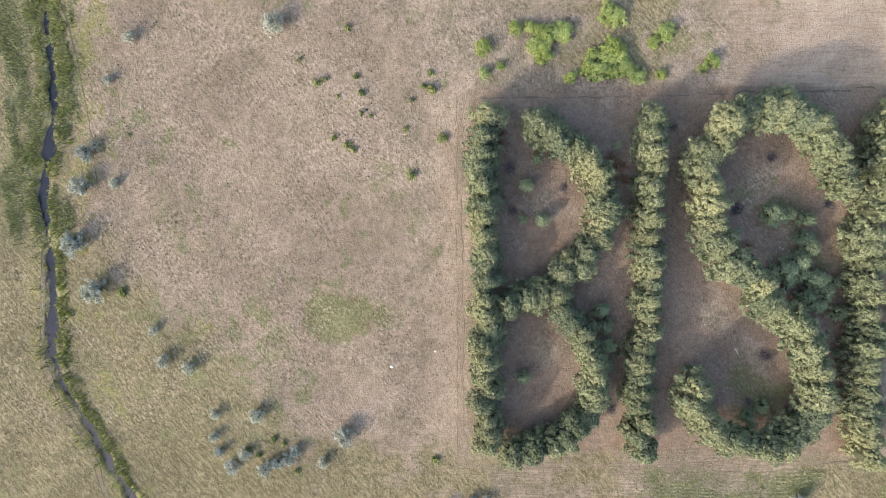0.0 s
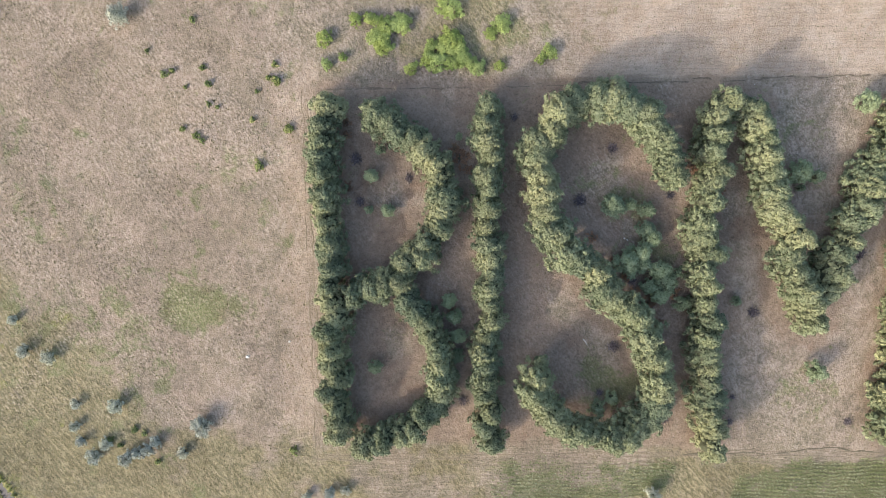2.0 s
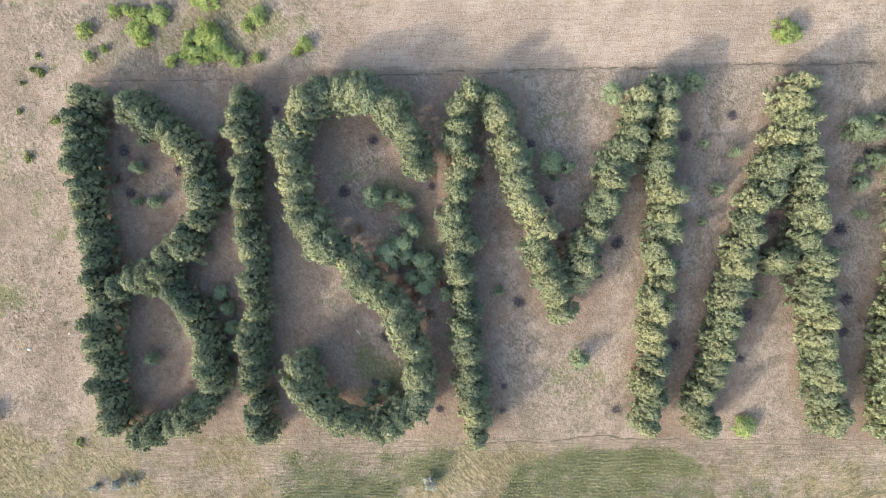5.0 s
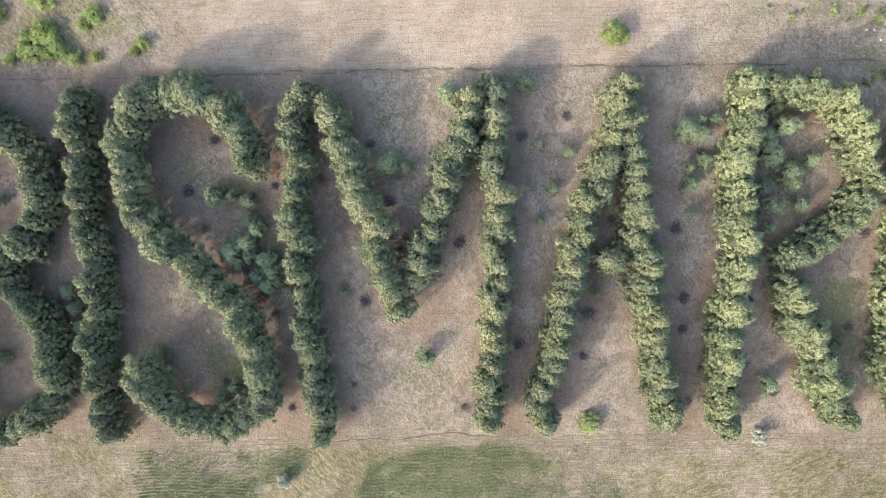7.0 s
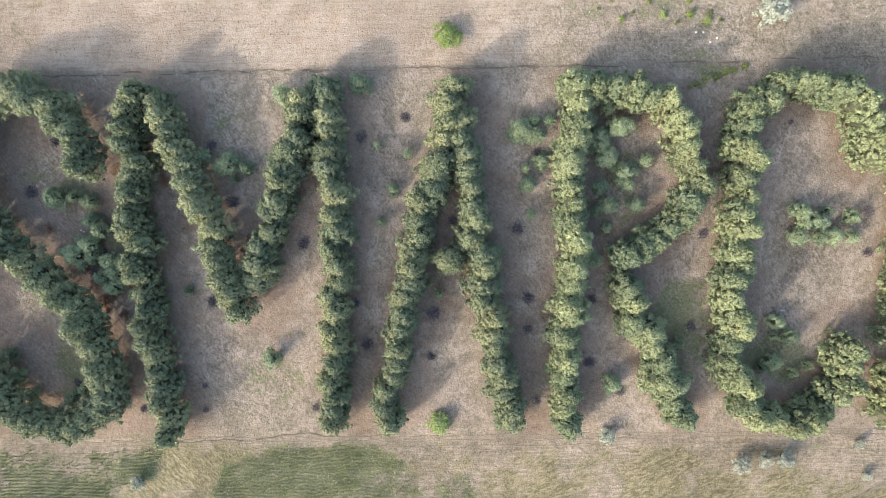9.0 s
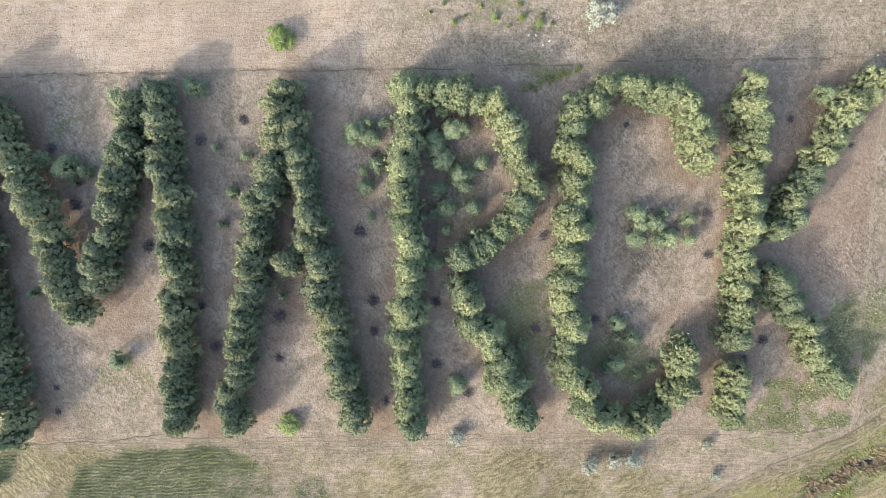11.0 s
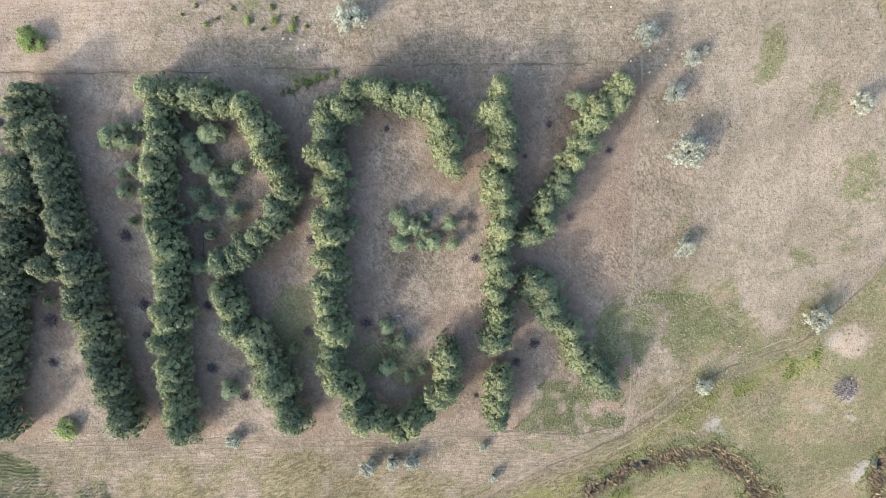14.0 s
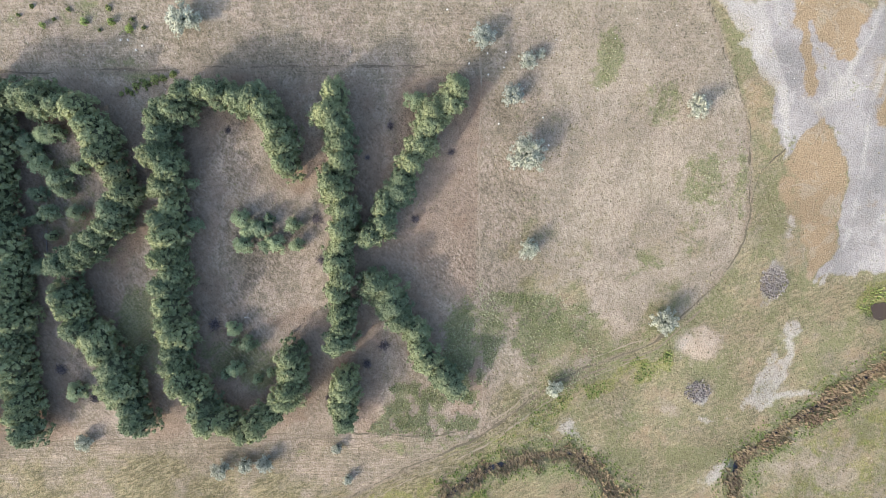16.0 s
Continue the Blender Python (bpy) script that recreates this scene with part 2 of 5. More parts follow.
    herb = n.mix(n.math("MULTIPLY", n.math("MULTIPLY", n.ramp(streak, 0.5, 0.6), mown), 0.6), herb, (0.29, 0.27, 0.15))
    c = n.mix(n.math("MULTIPLY", mask(weed, 1.2), 0.86), c, herb)
    c = n.mix(n.math("MULTIPLY", mask(track, 0.5), 0.7), c, n.mix(fine, (0.2, 0.155, 0.12), (0.31, 0.25, 0.2)))
    c = n.mix(n.math("MULTIPLY", mask(lush, 0.9), 0.75), c, n.mix(n.ramp(fuzz, 0.38, 0.62), (0.29, 0.28, 0.1), (0.13, 0.14, 0.045)))
    height = n.math("ADD", n.math("MULTIPLY", tuft, 0.5), n.math("ADD", n.math("MULTIPLY", fine, 0.6), n.math("MULTIPLY", grain, 0.25)))
    n.bump(height, 0.9, 0.4)
    # scattered dark tussocks and thicker or thinner sward
    spot = n.noise(1.7, 2.0, 0.5, distort=0.3)
    comb = n.streaks(1.5, -52, 1.9, 3.0, 0.7)
    open_field = n.math("SUBTRACT", 1.0, n.math("MAXIMUM", n.math("MAXIMUM", salt, rust), n.math("MULTIPLY", bare, 0.6)), True)
    # the coarse sward comes and goes, and is finer in the fallow strip and the east
    rough_sward = n.math("ADD", n.math("MULTIPLY", n.ramp(n.noise(0.05, 3.0, 0.6, stretch=(1, 1, 0), distort=0.8), 0.4, 0.6), 0.65), 0.35)
    rough_sward = n.math("MULTIPLY", rough_sward, n.math("SUBTRACT", 1.0, n.math("MAXIMUM", n.math("MAXIMUM", n.math("MULTIPLY", fallow, 0.8), n.math("MULTIPLY", mown, 0.75)), n.math("MULTIPLY", eastern, 0.5))))
    open_field = n.math("MULTIPLY", open_field, rough_sward)
    c = n.mix(n.math("MULTIPLY", n.math("MULTIPLY", n.ramp(comb, 0.53, 0.62), open_field), 0.72), c, (0.105, 0.088, 0.058))
    c = n.mix(n.math("MULTIPLY", n.math("MULTIPLY", n.ramp(comb, 0.47, 0.36), open_field), 0.6), c, (0.5, 0.415, 0.335))
    c = n.mix(n.math("MULTIPLY", n.ramp(n.math("ADD", spot, n.math("MULTIPLY", n.math("SUBTRACT", clump, 0.5), 0.35)), 0.6, 0.66), n.math("MULTIPLY", n.math("MULTIPLY", sparse, n.math("SUBTRACT", 1.0, n.math("MAXIMUM", salt, rust), True)), 0.6)), c, (0.085, 0.075, 0.05))
    tone = n.add("ShaderNodeHueSaturation")
    n.put(c, tone.inputs["Color"])
    sward = n.noise(0.035, 4.0, 0.6, stretch=(1, 1, 0), distort=0.6)
    n.put(n.math("ADD", n.math("MULTIPLY", n.ramp(sward, 0.38, 0.62), 0.2), 0.77), tone.inputs["Value"])
    return n.colour(tone.outputs[0])


GROUND = ground_material()
BARK, BRUSH, STONE, WATER = bark_material(), brush_material(), stone_material(), water_material()
MUDDY = Nodes("muddy_water", 0.25, 0.2).colour((0.06, 0.045, 0.036))
LEAF = leaf_material("row_tree_leaves", (0.106, 0.124, 0.068), (0.221, 0.251, 0.146), (0.308, 0.34, 0.218), (0.258, 0.259, 0.145))
FRESH_LEAF = leaf_material("fresh_row_tree_leaves", (0.11, 0.132, 0.07), (0.23, 0.27, 0.15), (0.34, 0.383, 0.238), (0.276, 0.292, 0.156))
SAGE = leaf_material("silver_leaves", (0.24, 0.252, 0.195), (0.41, 0.422, 0.352), (0.56, 0.57, 0.49), (0.37, 0.385, 0.3))
LIME_LEAF = leaf_material("lime_leaves", (0.15, 0.19, 0.045), (0.3, 0.36, 0.095), (0.43, 0.48, 0.19), (0.24, 0.3, 0.13))
MEADOW_LEAF = leaf_material("meadow_shrub_leaves", (0.1, 0.12, 0.038), (0.22, 0.255, 0.085), (0.34, 0.37, 0.145), (0.25, 0.265, 0.11))
SHRUB_LEAF = leaf_material("young_tree_leaves", (0.115, 0.146, 0.075), (0.24, 0.29, 0.165), (0.375, 0.42, 0.27), (0.265, 0.31, 0.172))
WITHERED_LEAF = leaf_material("withered_leaves", (0.11, 0.065, 0.04), (0.25, 0.145, 0.09), (0.35, 0.235, 0.155), (0.29, 0.165, 0.1))
DRY_TUFT = tuft_material("dry_tufts", (0.32, 0.265, 0.19), (0.24, 0.2, 0.14), (0.2, 0.18, 0.11))
WEED_TUFT = tuft_material("weed_leaves", (0.125, 0.145, 0.06), (0.245, 0.262, 0.128), (0.385, 0.38, 0.25))
REED_TUFT = tuft_material("reed_blades", (0.175, 0.2, 0.06), (0.33, 0.35, 0.12), (0.42, 0.405, 0.175))
STRAW_REED = tuft_material("straw_reeds", (0.22, 0.175, 0.105), (0.42, 0.345, 0.23), (0.25, 0.175, 0.125))
SEDGE_TUFT = tuft_material("marsh_sedge", (0.15, 0.168, 0.07), (0.3, 0.312, 0.14), (0.43, 0.415, 0.225))
TUSSOCK = tuft_material("dry_tussocks", (0.09, 0.08, 0.045), (0.19, 0.165, 0.09), (0.33, 0.285, 0.19))
WET_SEDGE = tuft_material("wet_sedge", (0.09, 0.13, 0.035), (0.16, 0.205, 0.06), (0.22, 0.25, 0.095))
HERB_TUFT = tuft_material("dead_herbs", (0.11, 0.095, 0.095), (0.27, 0.24, 0.235), (0.36, 0.33, 0.31))


def soil_material(name, a, b):
    n = Nodes(name, 0.95, 0.05)
    f = n.noise(2.5, 5.0, 0.7)
    n.bump(f, 0.6, 0.15)
    return n.colour(n.mix(n.ramp(f, 0.35, 0.65), a, b))


DEADWOOD = soil_material("dead_wood", (0.13, 0.115, 0.12), (0.27, 0.24, 0.24))
TWIG = soil_material("dead_twigs", (0.1, 0.068, 0.05), (0.25, 0.17, 0.12))
RUT = soil_material("rut_soil", (0.13, 0.105, 0.075), (0.24, 0.2, 0.15))
MUD = soil_material("dark_mud", (0.08, 0.07, 0.051), (0.16, 0.14, 0.1))
FURROW_SOIL = soil_material("furrow_soil", (0.1, 0.08, 0.06), (0.19, 0.155, 0.118))
DUST = soil_material("pale_dust", (0.2, 0.165, 0.125), (0.31, 0.26, 0.205))

# ---- plan, in metres: x along the rows of letters, y across ----
STROKES = {  # the tree rows, letter by letter
    'b': [
        [(5.6, 21.5), (5, -0.9), (6.6, -18.1), (6.6, -35.8), (7, -54), (7.1, -72.7), (7.2, -87.2)],
        [(17.9, 18.1), (28, 13.9), (36.3, 6.5), (40.8, -2.7), (41.3, -12.9), (37, -20.6), (31.4, -28.5), (21.4, -35.2), (11.4, -36.7)],
        [(28.4, -37.4), (37, -45.4), (41.5, -57.2), (39.8, -69.3), (34, -78.8), (22.6, -85.8), (12.3, -87.6)],
    ],
    'i': [
        [(55.3, 21), (54.2, 10.5), (55.4, -1.1), (55.4, -18), (55.9, -35.4), (56.1, -53.3), (55.7, -71.8), (56.2, -86.5)],
    ],
    's': [
        [(106.8, -3.7), (106.1, 5.3), (100.7, 14.2), (92.5, 19.5), (83.5, 19.6), (75.2, 14.4), (70.7, 8.7), (70.1, -1.1), (70.9, -9.5), (73.7, -17.1), (80.2, -23.9), (88.4, -31.7), (97.4, -40.3), (104, -50.9), (108.5, -61.6), (107.9, -71.6), (102.4, -77.8), (91.9, -81.6), (81.1, -79.8), (73.6, -73.6), (70, -67), (73.5, -60.3)],
    ],
    'm': [
        [(123.3, 23.4), (120.4, 9.8), (120.5, -6.6), (119.6, -23.5), (121.3, -41), (122.2, -57.1), (124, -71.9), (125.3, -86.6)],
        [(129.4, 21), (132.1, 9.8), (135.7, -1.6), (140.3, -13.3), (144.1, -23.5), (147.1, -35.6), (151.1, -46.1)],
        [(172.9, 20.8), (169.4, 9.7), (165.8, -3.3), (161.3, -16.6), (157.7, -26.9), (155.7, -37.3)],
        [(177, 22.4), (179, 11.3), (180, -1.7), (179.9, -16.6), (179.8, -32), (179.7, -47.7), (179.6, -64), (179.5, -82.8)],
    ],
    'a': [
        [(215.6, 24), (213.2, 12), (209.8, -0.1), (206.2, -13.2), (203.5, -25), (201.1, -37.1), (199.2, -51.2), (197.1, -63.8), (194.2, -81.8)],
        [(217.2, 14.4), (219, 3.2), (221.5, -9.9), (222.8, -23.3), (225.7, -37), (228.8, -51), (231, -65.4), (234.9, -81.6)],
        [(209.5, -30.1), (218.8, -29.2)],
    ],
    'r': [
        [(250.6, 24.5), (250.8, 11.2), (250.4, -4.9), (251, -19.9), (251.2, -33.6), (250.8, -51.2), (250.9, -69.4), (251.3, -82.2)],
        [(254, 22.2), (260.5, 21.8), (268.2, 20.6), (277, 15.9), (282.5, 8), (286, -1.7), (284.2, -10.7), (277.9, -19.9), (271, -25.8), (264.2, -28.4)],
        [(266.5, -35.3), (272.2, -46.7), (277.6, -58.4), (283, -69.3), (287.4, -80)],
    ],
    'c': [
        [(334.5, -0.1), (335.4, 7.1), (330.2, 16.6), (322.1, 21.3), (312.4, 22.9), (305.2, 19), (299.6, 12.7), (299.6, -0.1), (299.6, -16.6), (299.6, -33.6), (300, -51.1), (302.3, -65.6), (309.4, -74.8), (320, -77.6), (328.6, -72), (335.3, -62.8), (335.5, -52.9)],
    ],
    'k': [
        [(350.2, 25.9), (350.6, 11.1), (350.6, -3.4), (350.4, -16.6), (350.5, -30.1), (350.4, -44), (350.5, -53.8)],
        [(350.2, -59.5), (351, -78.5)],
        [(386.4, 26.8), (383, 21.4), (376.8, 12), (369.5, -0.2), (363.8, -13.3), (359.8, -21.6)],
        [(359.5, -30.1), (367, -42.2), (375.5, -55.5), (384.2, -69)],
    ],
}
# plants and heaps: x, y, radius
SILVER = []
SILVER += [(-128.4, -19.4, 3.5), (-124.2, -1, 3.1), (-122.9, -35.5, 3.5), (-122.2, 9.5, 2.4), (-119.1, 11.9, 1.4), (-113.7, -0.1, 1.4), (-112.5, 32.1, 1.4), (-104.6, -48.9, 1.4), (-104.4, 45, 1.7), (-101.6, -59.7, 2.1), (-92.9, -61.6, 2.1), (-86.2, -86.8, 1.6), (-85.2, -78.5, 1.6), (-80, -97, 2.4), (-70.5, -78.6, 2.4), (-75.5, -92.5, 1.8), (-60.5, -94, 1.9), (-84.5, -92, 1.6)]
SILVER += [(-68.5, -97.8, 2.3), (-64.1, -95.6, 1.9), (-58.5, 48.1, 3), (-57.4, -91.3, 1.7), (-48.3, -95.2, 1.6), (-40.6, -84.7, 3), (-5.4, -109.7, 1.4), (2.5, -108, 1.7), (8, -107.2, 1.4), (110.6, -104.7, 2.3)]
SILVER += [(265.4, -86.8, 2.4), (306.7, 43.3, 4.2), (309.2, -96.1, 2.8), (317.1, -94.6, 2.1), (323.4, -93.9, 2.4), (347, -89, 1.4), (350.4, -100, 1.4), (393.1, 39.5, 3), (402, 22.8, 2.8), (406.3, 5.5, 4.7), (406.5, 32.8, 2.1), (408, -22.9, 2.6), (410.2, 34.9, 1.2), (417.4, -68.3, 2.4), (451, -45.8, 3.7), (457.5, 19.8, 3)]
LIME = [(14.7, 45.9, 1.6), (5, 40.6, 1.9), (5.5, 33, 1.4), (10.5, 35.1, 1), (19, 46.4, 1.6), (24.1, 43.8, 2.3), (29.2, 44.6, 2.1), (20.6, 40.7, 2.3), (23.1, 37.7, 2.1), (37.7, 38, 1.7), (43.6, 39.5, 3.5), (47, 34.6, 2.4), (39.3, 33.1, 2.4), (52.1, 31.3, 1.7), (31.6, 31.5, 1.6), (42.9, 49.1, 2.8), (58.8, 44.1, 2.3), (55.5, 41.4, 1.7), (73.1, 35.9, 1.9), (70.6, 33.8, 1.4), (58.4, 32, 1.4), (213.8, 37.5, 4.1), (264.8, 42.2, 0.7), (289.7, 41.4, 0.9), (211.1, -82.9, 3.4), (276.7, 43.3, 0.8), (284.7, 43.3, 0.9)]
LIME += [(41.7, 37.5, 2.2), (45.7, 37.4, 2.1), (49.5, 32.9, 1.9), (36.9, 34.2, 2.1), (43.8, 33, 2.1), (22.7, 39.9, 2.1), (21.2, 45.3, 1.5), (26.9, 44.2, 1.9)]
SHRUB = [(-46.4, 30.6, 1.2), (-43.7, 31.9, 0.9), (-39.8, 26.8, 0.7), (-33.9, 32.7, 1), (-32.3, 27.6, 1.2), (-32.5, 21.6, 0.9), (-29.8, 20.7, 0.7), (-10.4, 28.5, 1.6), (-10.9, 33.2, 1), (-13, 29.4, 0.9), (-16.9, 25.2, 0.7), (-7.3, 13.7, 1.6), (-18.9, 16.7, 1), (-36.2, 46.8, 1), (-41.6, 13.9, 0.9), (-37.2, 11.8, 1.2), (-35.4, 10.4, 1), (-51.4, 37.9, 0.7), (-107.8, 15.2, 0.7), (-17.1, 2.4, 1.6), (-9.9, -93.7, 1.4), (-114.9, -36.3, 1.7), (-74.6, -91.6, 1.2), (-65.4, -87.5, 1.3), (-58, -99.2, 1.1), (-71, -93.5, 1.0), (-62, -89, 1.0)]
SMALL_TREE = []
SMALL_TREE += [(132.2, -39.3, 1.4), (139.4, 2.7, 1.9), (147.1, 0.2, 3), (148.6, -4.6, 1), (152.5, -1.2, 1.9), (157.9, -61.2, 2.4), (164.7, 20.4, 2.6), (187.9, 23.5, 2.6), (192.5, 6, 1), (193.4, -17.3, 1.4), (197.3, -7.5, 1.6), (201.8, 3.5, 1.4), (211.1, -39.8, 1.4), (266.1, -68.8, 2.6), (373.2, 20.8, 2.4), (261.1, 16.5, 1.7), (264.4, 10.9, 2.8), (267.3, 11.3, 2.1), (258.7, 8.4, 2.4), (259.6, 5.5, 2.4), (261.5, 2.2, 2.4), (273.2, 1.3, 1.9), (266.7, -2.3, 2.9), (267.7, -5.7, 2.2)]
SMALL_TREE += [(259.8, -6.5, 2.2), (262.5, -12.4, 2.4), (270.9, -11.9, 2.2), (258.8, -14.1, 1.5), (255.4, -15, 1.4), (262.4, -19.2, 1.4), (235.3, 10.1, 2.9), (239.9, 8.5, 2.2), (239.4, 12.9, 1.5), (244.1, 13, 1.7), (237.9, -5.7, 2.2), (241.7, 1, 2.1), (237.3, -1.1, 1.4), (239.3, -15, 1.5), (258.6, -29.1, 2.2), (93.6, -9.9, 3.1), (98.6, -9.6, 1.7), (103.4, -11.1, 2.2), (103.6, -16.8, 2.2), (105.7, -19.7, 2.1), (98.2, -27.2, 3.4), (102.4, -24.5, 2.6), (103.4, -28, 2.1), (108.6, -29.7, 2.4)]
SMALL_TREE += [(110.4, -33.2, 2.8), (105.3, -35, 2.1), (108.9, -37.7, 2.4), (113.7, -30.6, 1.4), (115.8, -40.3, 2.1), (320.2, -14, 2.4), (321.9, -17.9, 1.9), (320.2, -21.8, 2.4), (324.5, -16.6, 2.1), (326.5, -16.9, 2.2), (328.7, -14, 1.4), (330.5, -21.4, 2.4), (327.1, -22.1, 1.7), (335.8, -15.7, 1.9), (336.6, -21.8, 1.7), (316, -48.5, 1.9), (320.6, -53.1, 2.1), (316, -53.1, 1), (316, -61.5, 2.2), (312.9, -63.4, 1.5), (327.3, -62.5, 1.5), (322.8, -64.9, 1.4), (286.6, -55.4, 1.5), (306.4, -15.7, 1.9)]
SMALL_TREE += [(306.1, -3.3, 1.4), (21.8, 7.2, 1.5), (18.9, -0.9, 1.7), (24.1, -11.5, 1.7), (18, -11.5, 1.4), (19.2, -62.6, 1.9), (46.2, 11.1, 1)]
UNDERSTOREY = [(43.4, -40.4, 2.4), (45.1, -45.8, 2.4), (46.2, -52.2, 2.4), (46, -58.7, 2.2), (44.3, -65.3, 2.4), (41, -72.4, 2.2), (72.8, -60.6, 2.4), (74.2, -67.8, 2.6), (78.5, -73.9, 2.4), (91.3, -75.3, 2.4), (95.7, -71.8, 2.2)]
WITHERED = [(117.2, 1.6, 2.1), (101.6, -37.1, 1.7), (106.1, -41.1, 2.1), (113.9, -37.4, 2.1), (94.4, -28.5, 1.7), (104.4, -43.8, 2.1), (88, -19.7, 1.5), (46.7, 4.6, 2.8), (45, 7.2, 1.9), (49.4, 1.2, 1.5), (44.2, -43.8, 1.4), (11, 11.6, 1.5), (11.2, -4.1, 1.5), (11.1, 15.9, 1.4), (111.4, -1.6, 1.7), (126.2, -5, 1.5), (99.3, -31.8, 1.5), (110, -47.5, 1.7), (148.8, -30.3, 1.5), (150.1, -26.2, 1.3), (149, -35.2, 1.2), (151.6, -22.6, 1.1)]
PILE = []
PILE += [(14, 4.3, 2.1), (15.1, -8.8, 1.7), (30.6, -1.4, 1.6), (48.1, -74.1, 1.7), (63.2, 16.9, 1.4), (83.9, -8.4, 2.1), (92.4, -70.6, 1.4), (93.1, 7.6, 1.6), (96, -55, 2.3), (100.7, -33.8, 1.7), (111.1, -6.7, 1.4), (113.6, -79.4, 1.4), (134.1, -79.7, 1.2), (134.5, -71.3, 1), (138.5, -43.4, 2.1), (141.4, 6.2, 1.9), (146.9, -11.5, 2.1)]
PILE += [(168.7, -24.2, 2.1), (170.6, -78.7, 1.4), (184.6, -43.2, 1.7), (187.3, 8.2, 1.9), (188.2, -57.1, 1.9), (201, 14.2, 1.6), (208.5, -60.7, 1.6), (209.7, -46.7, 2.3), (215.3, -17, 1.6), (235.4, -19.6, 2.1), (239.3, -41.4, 1.9), (239.4, -51.7, 1.6), (241.3, 3.6, 1.7), (242.6, -75.3, 1.4)]
PILE += [(259.2, -62.6, 1.9), (259.3, -41.9, 1.9), (269.5, -72.2, 1.6), (290.7, -50.5, 1.7), (292.7, -21, 1.7), (309.2, -47.8, 2.1), (316.7, 12.5, 1.2), (342.6, -14.1, 1.6), (343.6, -26.9, 1.6), (344.4, -72.1, 1), (357.4, -60.7, 1.7), (358.5, 4.7, 0.9), (362.7, -54.6, 1.7), (365.6, 14.2, 1.4), (373, -14, 1.2), (383.9, 6.3, 1.2), (108.5, -31, 2.5), (104.5, -27.5, 1.8)]
# creek, ditches, trails
CREEK = [(-130.2, 66.6), (-131.3, 56.7), (-132.1, 50.1), (-131.5, 42.4), (-131.6, 34.7), (-132.2, 24.2), (-135.3, 13.6), (-137.6, 4.5), (-139.1, -8.4), (-139, -19.7), (-139.5, -33.1), (-140.5, -44.9), (-142.2, -56.9), (-140.3, -67), (-135.3, -77.2), (-130.2, -87.6), (-126.1, -98.1), (-118, -111.3), (-106.2, -132.6)]
TRAIL_W = [(-140.6, -21.6), (-143.7, -44.9), (-145.5, -58.9), (-140.4, -77.3), (-131.9, -94), (-127.4, -111.6), (-123.5, -126.5)]
OLIVE_EDGE = [(-117.7, 64.7), (-115.7, 39.6), (-120.1, 13.5), (-120, -13.9), (-106.5, -36.7), (-89.9, -48.2), (-71.3, -63.8), (-58.6, -83.9), (-51.6, -109.3), (-44.1, -125.9)]
TRACK_W = [(-1.7, 25.7), (-2.1, -13.6), (-1.4, -51), (-1.3, -92.8)]
TRACK_E = [(392.4, 34.4), (392.9, 1.3), (393, -33.9), (394.8, -71.3), (394.1, -85)]
EDGE_E = [(454.5, 59.8), (459.3, 50.6), (465.6, 34.7), (473.3, 18.4), (475.8, 1.6), (476.6, -14), (471.6, -28.3), (461.8, -41.1), (448.2, -54.1), (428.5, -61.7), (412.3, -71.3), (394.1, -85), (366.1, -98.9), (347.1, -109.1), (327.7, -121.5)]
SALT = [(464.2, 50.6), (471.2, 41.7), (475, 34.9), (480.6, 25.8), (484.2, 14.1), (485.7, 2.9), (489.7, 7.7), (494.7, 14.9), (499.6, 14.1), (504.1, 3), (505.1, -1.9), (505.4, -11.7), (503.4, -20.1), (501.9, -29.4), (501.1, -33.7), (504.8, -32.8), (509.2, -34.1), (515.6, -31.1), (528.9, -28.5), (540.4, -20), (530.3, 51)]
RUST1 = [(496.4, 17.3), (500.8, 11), (504.3, 3.4), (505, -2.7), (505.2, -12.5), (503.4, -20.1), (502.5, -27.7), (499.7, -32.8), (496.4, -29.4), (494.7, -21.3), (492.2, -13), (491.1, -4.8), (492.2, -0.7), (485.4, 1.3), (487.5, 5.3), (491, 10.9)]
RUST2 = [(486.9, 50.7), (509.8, 50.9), (509.5, 46.4), (506.2, 41.2), (504.4, 35.9), (500.6, 33.9), (497.2, 35.8), (494.3, 41.1), (491.6, 44.1), (490.1, 42.6), (493.1, 35.8), (495.4, 25.1), (493.9, 22), (491.1, 24.3), (489.5, 32), (487.4, 38), (483.8, 42.5)]
RUST3 = [(512.7, 17.3), (513.1, 23.6), (514.1, 31.3), (521.2, 35.9), (524.1, 14.2), (516.7, 14.2)]
RUST4 = [(485.4, 1.3), (492.2, -0.7), (491.1, -4.8), (492.2, -13), (494.7, -21.3), (496.4, -29.4), (494.7, -33.7), (488.8, -25.2), (486.2, -15.9), (485.2, -5.2)]
TRAIL_SALT1 = [(511.6, 55.3), (510.5, 50.9), (508.6, 41.2), (504.6, 34.3), (501.4, 27.4), (497.1, 22), (492.5, 19.6)]
TRAIL_SALT2 = [(515.4, 43.5), (513.8, 33.6), (510.9, 22), (510.6, 14.2), (510.5, 4.6), (510.1, 1.4), (509.6, -8.8), (508.3, -18.8), (506.4, -24.7), (501.5, -34.1)]
DITCH_E = [(537.8, -54), (525.4, -60.7), (514, -70.3), (501.8, -78.1), (491.3, -86), (480.7, -94), (480, -107.6), (479.4, -123.9)]
